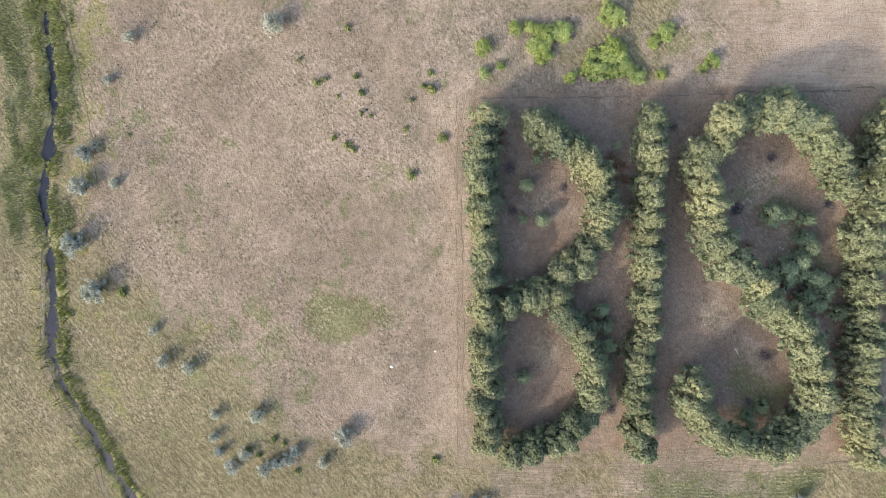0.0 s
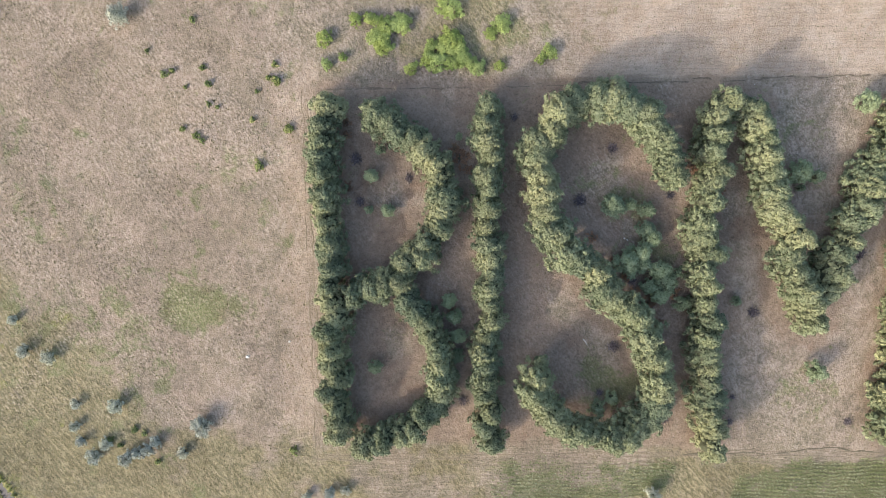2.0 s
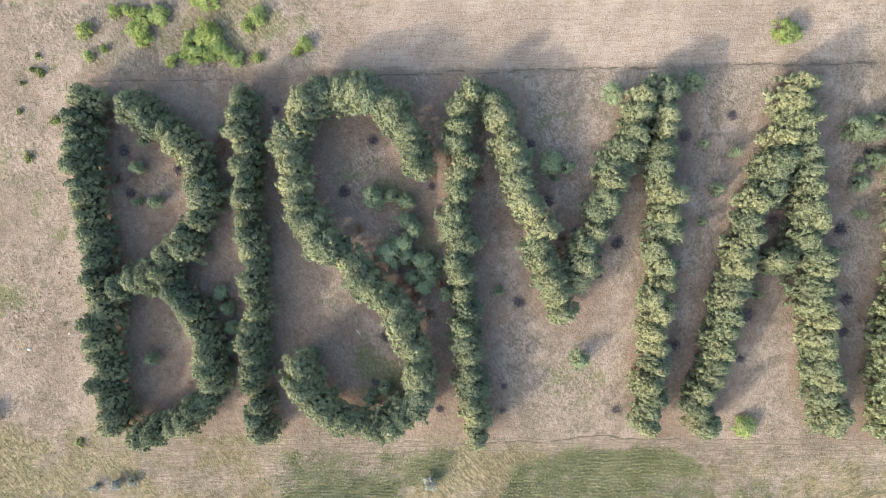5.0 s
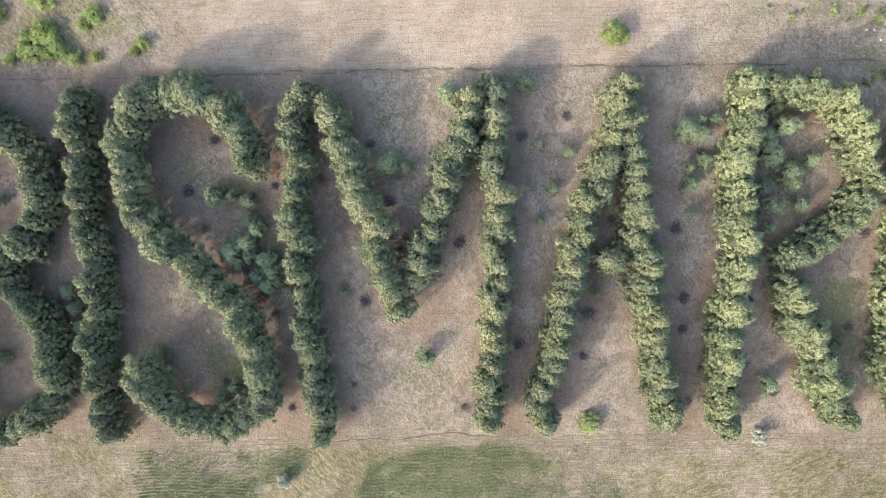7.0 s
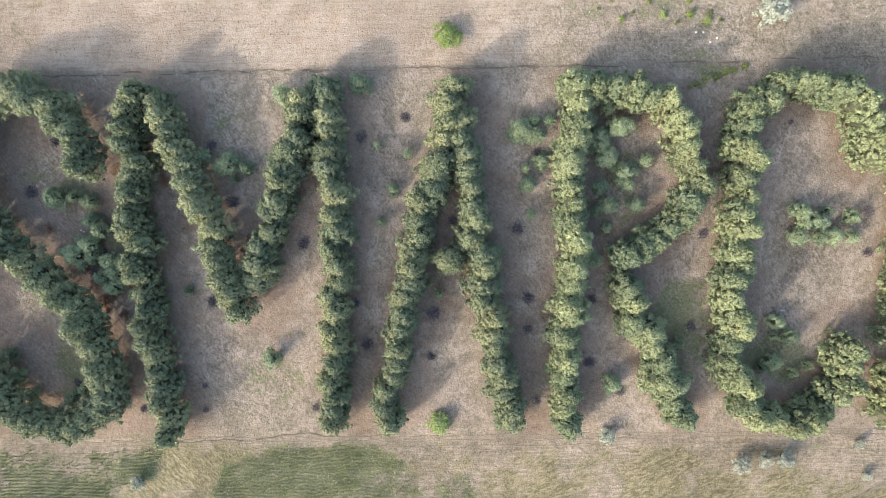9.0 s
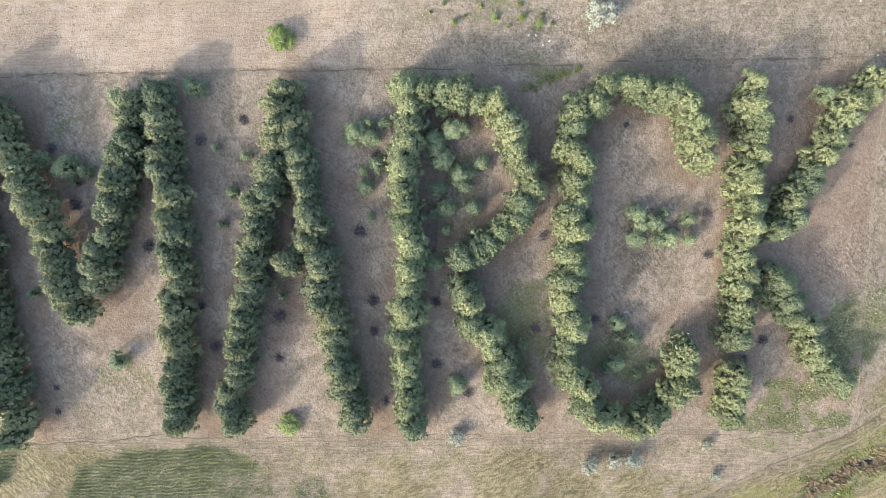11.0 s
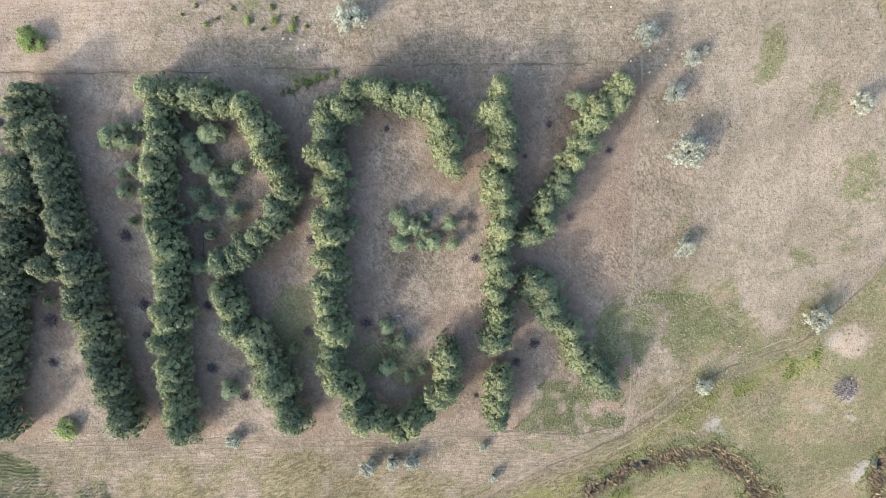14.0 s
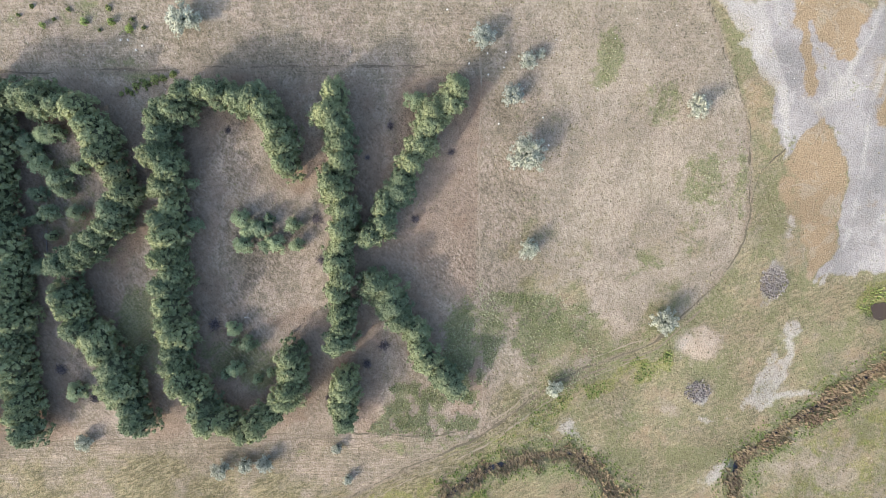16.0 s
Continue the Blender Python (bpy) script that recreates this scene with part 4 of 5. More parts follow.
def build_tracks():
    for i, (line, offset, wide, material, label) in enumerate((
        (TRACK_W, 0.9, 0.4, RUT, "worn wheel rut along the edge of the wood"), (TRACK_W, -0.9, 0.4, RUT, "worn wheel rut along the edge of the wood"),
        (TRACK_N, 0.0, 0.6, FURROW_SOIL, "shallow dark furrow along the wood"),
        (TRACK_S, 0.8, 0.35, RUT, "wheel rut in the mown strip"), (TRACK_S, -0.8, 0.35, RUT, "wheel rut in the mown strip"), (TRACK_S, -2.9, 0.3, RUT, "wheel rut in the mown strip"),
        (TRACK_E, 0.0, 0.6, DUST, "dusty cattle path by the wood"), ([(352, -84.6), (368, -85.4), (382, -84.6), (394, -82.6)], 0, 0.85, MUD, "dark furrow at the corner of the wood"),
        (EDGE_E, 0.0, 0.75, MUD, "narrow dark drain round the dry meadow"), (EDGE_E[7:], 2.2, 0.5, RUT, "cattle path beside the drain"), (EDGE_E[8:], 3.8, 0.45, DUST, "pale wheel rut on the slope"), (EDGE_E[8:], -1.9, 0.4, DUST, "pale wheel rut on the slope"),
        (TRAIL_W, 0.8, 0.7, MUD, "dark cattle path beside the creek"), (TRAIL_W, -0.9, 0.6, MUD, "dark cattle path beside the creek"),
        ([(-122, -40), (-116, -52), (-112, -68), (-104, -80)], 0, 0.35, RUT, "narrow cattle path in the grass"), ([(-118, 60), (-112, 38), (-110, 20)], 0, 0.35, RUT, "narrow cattle path in the grass"),
        ([(-128, 62), (-123, 40), (-121, 20), (-120, -2)], 0, 0.4, MUD, "dark cattle path at the marsh's edge"),
        ([(-70, -60), (-52, -76), (-40, -92)], 0, 0.3, RUT, "narrow cattle path in the grass"),
        ([(-104, 39.9), (-103.9, 29.7), (-101.8, 19.3), (-97.3, 12.5), (-92.4, 3.8), (-85.4, -5.1)], 0, 0.3, DUST, "faint pale cattle path across the meadow"),
        ([(-117.8, 10.9), (-108.5, 12.1), (-100.1, 15.4), (-87.9, 16.8)], 0, 0.28, DUST, "faint pale cattle path across the meadow"),
        (FURROW, 0, 0.45, MUD, "dark furrow along the weedy plot"),
        ([(476, -10), (480, 2), (486, 8)], 0, 0.5, MUD, "dark side drain"),
    )):
        ribbon("trail", line, offset, wide, material, label, 140 + 5 * i)


def build_pond():
    a = np.linspace(0, 2 * math.pi, 28, endpoint=False)
    r = 1 + 0.12 * np.sin(3 * a) + 0.08 * np.sin(5 * a + 1)
    verts = np.stack([522 + 3.4 * r * np.cos(a), -43 + 3.0 * r * np.sin(a), np.full(28, -0.32)], 1)
    return tagged(part("pond_water", mesh_of("pond_water", verts, [tuple(range(28))]), MUDDY), "small muddy brown pond in the salt marsh", "water", kind="structure")


# ---- plants ----
def leaf_cloud(heap, rng, centres, radii, count, leaf, flat=0.9, tones=None):
    """Leafy sprays on clumps: little blades that face outwards and up; none inside another clump."""
    centres, radii = np.asarray(centres, float), np.asarray(radii, float)
    for i, (c, r) in enumerate(zip(centres, radii)):
        way = rng.normal(size=(count, 3))
        way /= np.linalg.norm(way, axis=1)[:, None]
        way[:, 2] = np.where(way[:, 2] < -0.3, -way[:, 2], way[:, 2])
        at = c + way * (r * rng.uniform(0.8, 1.25, count))[:, None] * (1, 1, flat)
        gap = (at[:, None, :] - centres) / (1, 1, flat)
        hidden = np.linalg.norm(gap, axis=2) < radii * 0.78
        hidden[:, i] = False
        keep = ~hidden.any(1)
        at, way, n = at[keep], way[keep], int(keep.sum())
        if not n:
            continue
        up = way * 0.8 + rng.normal(size=(n, 3)) * 0.55 + (0, 0, 0.35)
        up /= np.linalg.norm(up, axis=1)[:, None]
        along = np.cross(up, rng.normal(size=(n, 3)))
        along /= np.linalg.norm(along, axis=1)[:, None]
        across = np.cross(up, along)
        l = (leaf * rng.uniform(0.6, 1.35, n))[:, None]
        blade = np.stack([at - along * l, at + across * l * 1.1 + up * l * 0.12, at + along * l], 1).reshape(-1, 3)
        heap.put(blade, np.arange(n * 3).reshape(-1, 3), float(rng.uniform(0, 1) if tones is None else tones[i]))


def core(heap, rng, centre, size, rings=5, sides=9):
    """The dense inside of a crown; tone -0.8 paints deep shade on leaf materials."""
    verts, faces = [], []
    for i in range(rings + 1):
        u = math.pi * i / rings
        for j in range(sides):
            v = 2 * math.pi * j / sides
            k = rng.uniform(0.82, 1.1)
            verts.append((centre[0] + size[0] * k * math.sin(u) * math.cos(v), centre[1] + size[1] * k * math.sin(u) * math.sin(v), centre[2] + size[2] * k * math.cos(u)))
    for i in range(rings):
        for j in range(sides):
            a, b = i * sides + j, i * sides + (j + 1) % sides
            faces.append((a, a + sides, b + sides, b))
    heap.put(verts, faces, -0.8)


def limb(heap, a, b, ra, rb, sides=6):
    """A tapered round limb from a to b."""
    a, b = Vector(a), Vector(b)
    q = (b - a).to_track_quat("Z", "Y")
    verts, faces = [], []
    for p, r in ((a, ra), (b, rb)):
        for j in range(sides):
            v = 2 * math.pi * j / sides
            verts.append(tuple(p + q @ Vector((r * math.cos(v), r * math.sin(v), 0))))
    for j in range(sides):
        k = (j + 1) % sides
        faces.append((j, k, sides + k, sides + j))
    faces += [tuple(range(sides))[::-1], tuple(range(sides, 2 * sides))]
    heap.put(verts, faces)


def spray(heap, rng, c, r, way, tone, sides=6):
    """One leafy spray of a crown: a ragged dome, open below, that leans out along a direction."""
    q = Vector(way).to_track_quat("Z", "Y")
    spin, long = rng.uniform(0, 6.28), rng.uniform(0.8, 1.35)
    verts = [tuple(Vector(c) + q @ Vector((0, 0, r * rng.uniform(0.7, 1.15))))]
    for u in (0.75, 1.65):
        for j in range(sides):
            v = spin + 2 * math.pi * (j + 0.5 * (u > 1)) / sides + rng.uniform(-0.2, 0.2)
            k = r * (rng.uniform(0.6, 1.2) if u > 1 else rng.uniform(0.7, 1.2))
            verts.append(tuple(Vector(c) + q @ Vector((k * long * math.sin(u) * math.cos(v), k / long * math.sin(u) * math.sin(v), k * math.cos(u)))))
    faces = [(0, 1 + j, 1 + (j + 1) % sides) for j in range(sides)]
    for j in range(sides):
        a, b = 1 + j, 1 + (j + 1) % sides
        faces += [(a, a + sides, b), (b, a + sides, b + sides)]
    heap.put(verts, faces, tone)


def crown_mesh(seed, rx, ry, low, high, clumps, count, leaf, size, name="crown", dense=0.6):
    """A crown of domed leafy sprays, fringed with loose leaves; a dark core paints the gaps' shade."""
    rng = np.random.default_rng(seed)
    heap = Heap()
    tall = high - low
    centres, radii, ways = [], [], []
    lean = rng.normal(size=2) * 0.06 * rx
    turn, lobes = rng.uniform(0, 6.28, 3), rng.uniform(0.09, 0.2, 3)
    for i in range(clumps):
        u = min(0.985, max(0.03, (i + rng.uniform(0, 1)) / clumps)) ** 0.72
        wide = (1 - max(0.0, (u - 0.3) / 0.72) ** 1.7) ** 0.62 * (0.84 + 0.16 * min(1.0, u / 0.3))
        ang = i * 2.39996 + rng.normal() * 0.3
        uneven = 1 + lobes[0] * math.sin(2 * ang + turn[0]) + lobes[1] * math.sin(3 * ang + turn[1] + 4 * u) + lobes[2] * math.sin(5 * ang + turn[2] - 7 * u)
        r = wide * rng.uniform(0.72, 1.06) * 0.88 * uneven
        s = size * rng.uniform(0.62, 1.3) * (1.08 - 0.25 * u)
        x, y = math.cos(ang) * r, math.sin(ang) * r
        centres.append((x * rx + lean[0] * u, y * ry + lean[1] * u, low + tall * u - 0.5 * s))
        radii.append(s)
        way = Vector((x, y, 0.35 + 0.9 * u)) + Vector(rng.normal(size=3) * 0.22)
        ways.append(way.normalized())
    # neighbouring sprays share a bough and its tone
    boughs = np.array(centres)[rng.choice(clumps, max(4, clumps // 12), replace=False)]
    near = np.linalg.norm(np.array(centres)[:, None, :] - boughs, axis=2).argmin(1)
    tones = np.clip(rng.uniform(0, 1, len(boughs))[near] * 0.6 + rng.uniform(0, 0.4, clumps), 0, 1)
    for c, r, way, tone in zip(centres, radii, ways, tones):
        spray(heap, rng, c, r * 0.8, way, float(tone) * 0.8)
    leaf_cloud(heap, rng, np.array(centres), radii, count, leaf, tones=tones)
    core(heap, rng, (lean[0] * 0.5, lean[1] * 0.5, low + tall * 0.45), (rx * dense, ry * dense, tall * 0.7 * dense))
    return heap.mesh(name)


def trunk_mesh(seed, height, radius, reach):
    rng = np.random.default_rng(seed)
    heap = Heap()
    top = (rng.normal() * 0.25, rng.normal() * 0.25, height)
    knee = (top[0] * 0.3, top[1] * 0.3, height * 0.45)
    limb(heap, (0, 0, -0.25), (0, 0, 0.5), radius * 1.5, radius * 1.05)
    limb(heap, (0, 0, 0.5), knee, radius * 1.05, radius * 0.75)
    limb(heap, knee, top, radius * 0.75, radius * 0.15)
    for i in range(7):
        z = height * (0.25 + 0.09 * i)
        a = i * 2.4 + rng.uniform(-0.4, 0.4)
        r = reach * rng.uniform(0.6, 0.9) * (1 - 0.07 * i)
        limb(heap, (knee[0] * z / height, knee[1] * z / height, z), (math.cos(a) * r, math.sin(a) * r, z + r * 0.55), radius * 0.36, radius * 0.08, 5)
    return heap.mesh("trunk", True)


KINDS = {}


def plant(kind, variant, name, label, category, group, m, build):
    """Places a plant: the first of its kind is built, the others share its meshes."""
    key = (kind, variant)
    if key in KINDS:
        first = KINDS[key]
        ob = copy_thing(first, m @ Matrix.Diagonal((1 / first.scale.x, 1 / first.scale.y, 1 / first.scale.z, 1)))
    else:
        ob = new(name)
        ob.empty_display_size = 0.5
        build(ob, variant)
        ob.matrix_basis = m
        KINDS[key] = ob
    return tagged(ob, label, category, group)


def stand(x, y, turn, sx, sy, sz):
    z = float(ground_height(np.array([x]), np.array([y]))[0])
    return pose(x, y, z, 0, 0, turn) @ Matrix.Diagonal((sx, sy, sz, 1))


def build_row_tree(ob, v, leaves=None):
    part("trunk", trunk_mesh(100 + v, 10.0, 0.24, 2.4), BARK, ob)
    part("crown", crown_mesh(200 + v, 4.95, 4.95, 0.3 + 0.2 * (v % 3), 12.9, 170, 22, 0.26, 0.78, dense=0.66), leaves or LEAF, ob)


def build_fresh_tree(ob, v):
    build_row_tree(ob, v, FRESH_LEAF)


def dead_skirt(seed, low, high, reach, count=26):
    """Bare dead twigs that stand out round the lower trunk."""
    rng = np.random.default_rng(seed)
    heap = Heap()
    for i in range(count):
        z, a = rng.uniform(low, high), i * 2.4 + rng.uniform(-0.4, 0.4)
        r = reach * rng.uniform(0.65, 1.0)
        tip = Vector((math.cos(a) * r, math.sin(a) * r, z + rng.uniform(-0.9, 0.5)))
        limb(heap, (0, 0, z), tip, 0.06, 0.02, 4)
        for k in (0.45, 0.62, 0.8):
            b = a + rng.choice((-1, 1)) * rng.uniform(0.4, 1.0)
            fork = tip * k + Vector((0, 0, z * (1 - k)))
            limb(heap, fork, fork + Vector((math.cos(b), math.sin(b), rng.uniform(-0.4, 0.3))) * r * 0.3, 0.03, 0.01, 3)
    return heap.mesh("dead_twigs")


def build_open_tree(ob, v):
    """A tall tree of the crowded rows, bare below its raised crown."""
    part("trunk", trunk_mesh(120 + v, 10.5, 0.22, 2.4), BARK, ob)
    part("dead_twigs", dead_skirt(140 + v, 1.0, 4.2, 3.7), TWIG, ob, "bare brown dead twigs below the crown")
    part("crown", crown_mesh(220 + v, 4.8, 4.8, 3.0 + 0.4 * (v % 3), 12.9, 155, 22, 0.26, 0.78, dense=0.56), LEAF, ob)


def build_small_tree(ob, v):
    part("trunk", trunk_mesh(300 + v, 3.4, 0.09, 0.9), BARK, ob)
    part("crown", crown_mesh(310 + v, 0.95, 0.95, 0.3, 4.2, 44, 26, 0.1, 0.26, dense=0.5), SHRUB_LEAF, ob)


def bush_stems(seed, height, reach, count=7):
    rng = np.random.default_rng(seed)
    heap = Heap()
    for i in range(count):
        a = 2 * math.pi * i / count + rng.uniform(-0.3, 0.3)
        r = reach * rng.uniform(0.4, 0.85)
        limb(heap, (0.08 * math.cos(a), 0.08 * math.sin(a), -0.15), (r * math.cos(a), r * math.sin(a), height * rng.uniform(0.5, 0.85)), 0.05, 0.015, 5)
    return heap.mesh("stems", True)


def build_silver_bush(ob, v):
    """An open bush whose sprays stand off all round."""
    part("stems", bush_stems(400 + v, 1.3, 0.9), BARK, ob)
    rng = np.random.default_rng(410 + v)
    heap = Heap()
    for i in range(34):
        a, e = i * 2.4 + rng.normal() * 0.3, rng.uniform(0.15, 1.35)
        for k in (0.45, 0.72, 0.98):
            q = k * rng.uniform(0.85, 1.1)
            c = np.array([[math.cos(a) * math.cos(e) * q, math.sin(a) * math.cos(e) * q, 0.2 + 1.35 * math.sin(e) * q]])
            leaf_cloud(heap, rng, c, [0.15 * rng.uniform(0.8, 1.3)], 24, 0.075)
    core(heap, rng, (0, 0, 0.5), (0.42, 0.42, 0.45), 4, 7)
    part("foliage", heap.mesh("foliage"), SAGE, ob)


def build_lime_bush(ob, v):
    part("stems", bush_stems(500 + v, 1.7, 0.8), BARK, ob)
    part("foliage", crown_mesh(510 + v, 1.05, 1.05, 0.15, 2.3, 40, 26, 0.1, 0.24, "foliage", 0.3), LIME_LEAF, ob)


def build_shrub(ob, v):
    part("stems", bush_stems(600 + v, 0.7, 0.8), BARK, ob)
    part("foliage", crown_mesh(610 + v, 1.0, 1.0, 0.05, 1.0, 30, 24, 0.12, 0.25, "foliage"), MEADOW_LEAF, ob)


def build_withered(ob, v):
    part("stems", bush_stems(650 + v, 1.0, 0.9, 11), BARK, ob)
    part("foliage", crown_mesh(660 + v, 1.0, 1.0, 0.05, 0.9, 22, 20, 0.09, 0.2, "foliage", 0.25), WITHERED_LEAF, ob)


WIDTH = {"b": (1.0, 1.05, 1.05), "i": (1.0,), "s": (1.18,), "m": (1.03, 1.06, 1.08, 1.03), "a": (1.05, 1.05, 0.9), "r": (1.06, 1.03, 1.08), "c": (1.03,), "k": (0.97, 0.97, 0.95, 1.02)}

HEIGHT = {"b": (1.0, 0.98, 0.98), "i": (1.0,), "s": (1.09,), "m": (0.98, 1.05, 0.97, 0.97), "a": (0.95, 0.98, 0.88), "r": (0.97, 0.96, 0.91), "c": (1.04,), "k": (1.0, 0.92, 0.87, 0.72)}


def place_row_trees():
    rng = random.Random(5)
    order = ("first", "second", "third", "fourth", "fifth", "sixth", "seventh", "eighth")
    for which, (letter, lines) in zip(order, STROKES.items()):
        for line, broad, high in zip(lines, WIDTH[letter], HEIGHT[letter]):
            pts = smooth_line(line, 4.9, 2.8)
            ways = np.gradient(pts, axis=0)
            for i, ((x, y), (dx, dy)) in enumerate(zip(pts, ways)):
                turn = math.degrees(math.atan2(dy, dx)) + rng.choice((0, 180)) + rng.uniform(-14, 14)
                side = rng.uniform(-1.2, 1.2)
                k = math.hypot(dx, dy)
                x, y = x - dy / k * side + rng.uniform(-1.0, 1.0), y + dx / k * side + rng.uniform(-1.0, 1.0)
                wide, tall = broad * rng.uniform(0.85, 1.1), high * rng.uniform(0.83, 1.1)
                label = "tall leafy tree with dense sage-green crown in a planted row" if wide < 1.03 else "broad leafy tree with full grey-green crown in a planted row"
                if i in (0, len(pts) - 1):
                    label = "leafy grey-green tree standing at the end of a planted row"
                bare = letter == "s" or (letter == "m" and line is lines[1])
                kind, build = ("open", build_open_tree) if bare else ("fresh", build_fresh_tree) if letter in "rck" else ("row", build_row_tree)
                if bare:
                    label = "tall grey-green tree with raised crown and bare lower branches"
                plant(kind, rng.randrange(12), "tree", label, "tree", f"trees of the {which} letter", stand(x, y, turn, wide, wide * rng.uniform(0.92, 1.08), tall), build)


def place_bushes():
    rng = random.Random(11)
    for x, y, r in SMALL_TREE:
        k = r * rng.uniform(1.06, 1.22) * (1.13 if r > 1.5 else 1.0)
        plant("small", rng.randrange(5), "young_tree", "young bushy tree with soft green leaves standing between the rows", "tree", "young trees", stand(x, y, rng.uniform(0, 360), k, k, 0.65 + 0.27 * r), build_small_tree)
    for x, y, r in UNDERSTOREY:
        plant("small", rng.randrange(5), "young_tree", "dark bushy tree crowded against the foot of a planted row", "tree", "young trees", stand(x, y, rng.uniform(0, 360), r * 1.1, r * 1.1, 0.55 + 0.15 * r), build_small_tree)
    for x, y, r in SILVER:
        k = r * rng.uniform(1.1, 1.25) + 0.25
        plant("silver", rng.randrange(5), "silver_bush", "silvery grey-leaved wild olive bush on dry grass", "bush", "silver bushes", stand(x, y, rng.uniform(0, 360), k, k, 0.35 + 0.85 * r), build_silver_bush)
    for x, y, r in LIME:
        k = min(r * rng.uniform(1.1, 1.35), 3.7)
        plant("lime", rng.randrange(5), "lime_bush", "bright yellow-green bushy sapling on dry ground", "bush", "lime-green saplings", stand(x, y, rng.uniform(0, 360), k, k, 0.35 + 0.32 * r), build_lime_bush)
    for x, y, r in SHRUB:
        k = r * rng.uniform(0.95, 1.1)
        plant("shrub", rng.randrange(4), "shrub", "low dark green shrub in the dry meadow", "shrub", "meadow shrubs", stand(x, y, rng.uniform(0, 360), k, k, 0.5 + 0.45 * r), build_shrub)
    for x, y, r in WITHERED:
        plant("withered", rng.randrange(4), "withered_shrub", "withered reddish-brown shrub with bare twigs under the trees", "shrub", "withered shrubs", stand(x, y, rng.uniform(0, 360), r * 1.25, r * rng.uniform(0.9, 1.4), 0.35 + 0.2 * r), build_withered)


# ---- heaps of cut branches, stones, dead wood ----
def build_pile(ob, v):
    rng = np.random.default_rng(700 + v)
    heap = Heap()
    for i in range(70):
        a, r = rng.uniform(0, 2 * math.pi), 0.75 * math.sqrt(rng.uniform(0, 1))
        x, y = r * math.cos(a), r * math.sin(a)
        z = max(0.03, 0.34 * (1 - r * r) * rng.uniform(0.3, 1.0))
        t, l = rng.uniform(0, math.pi), rng.uniform(0.3, 0.75)
        dz = rng.uniform(-0.1, 0.1)
        limb(heap, (x - l * math.cos(t), y - l * math.sin(t), max(0.02, z - dz)), (x + l * math.cos(t), y + l * math.sin(t), max(0.02, z + dz)), 0.034, 0.016, 4)
    core(heap, rng, (0, 0, 0.0), (0.5, 0.5, 0.2), 4, 10)
    part("brushwood", heap.mesh("brushwood"), BRUSH, ob)


def place_piles():
    rng = random.Random(21)
    for x, y, r in PILE:
        k = r * rng.uniform(0.95, 1.1)
        plant("pile", rng.randrange(4), "brush_pile", "round heap of dark dry cut branches on bare ground", "brush pile", "brush piles", stand(x, y, rng.uniform(0, 360), k, k * rng.uniform(0.85, 1.1), k * 0.9), build_pile)


def stone_mesh(name, seed, r):
    rng = np.random.default_rng(seed)
    heap = Heap()
    core(heap, rng, (0, 0, r * 0.3), (r, r * 0.8, r * 0.6), 4, 7)
    return heap.mesh(name)


def place_loose_things():
    for seed, (x, y, r) in enumerate(((-24.2, -60.8, 0.75), (-9.8, -55.3, 0.5), (286.8, 38.4, 0.42), (288.9, 38.4, 0.42), (291.1, 35.6, 0.42), (293, 36.8, 0.42), (389.2, 32.3, 0.36), (394.6, 35.2, 0.36), (400, 35.5, 0.36), (399.5, 31.2, 0.36), (394.9, 29.1, 0.36), (398.3, 14.9, 0.36), (413.6, 8.6, 0.36), (411.6, 16.8, 0.36), (382.6, 47.4, 0.36), (98, -20.2, 0.32), (98.9, -20.6, 0.3))):
        ob = part("boulder", stone_mesh("boulder", 40 + seed, r), STONE)
        ob.matrix_basis = stand(x, y, 40 * seed, 1, 1, 1)
        tagged(ob, "pale whitish boulder lying in the dry meadow" if x < 0 else "small whitish stone lying on bare ground" if x < 200 else "whitish stone lying in thin dry grass", "stone", "boulders")
    for name, x, y, turn, long, label in (("dead_branch", 87.1, -53.7, -55, 2.2, "bleached white fallen branch on bare ground"), ("dead_branch", 84.6, -8.9, 40, 1.3, "bleached white fallen branch on bare ground"), ("log", 319.4, -45.3, 8, 1.4, "short bleached white log on dry grass")):
        heap = Heap()
        limb(heap, (-long / 2, 0, 0.12), (long * 0.1, 0.1, 0.16), 0.14, 0.12)
        limb(heap, (long * 0.1, 0.1, 0.16), (long * 0.6, -0.1, 0.12), 0.12, 0.07)
        if name == "dead_branch":
            limb(heap, (0, 0.05, 0.16), (-long * 0.25, 0.9, 0.2), 0.08, 0.03)
        ob = part(name, heap.mesh(name, True), STONE)
        ob.matrix_basis = stand(x, y, turn, 1, 1, 1)
        tagged(ob, label, "dead wood")


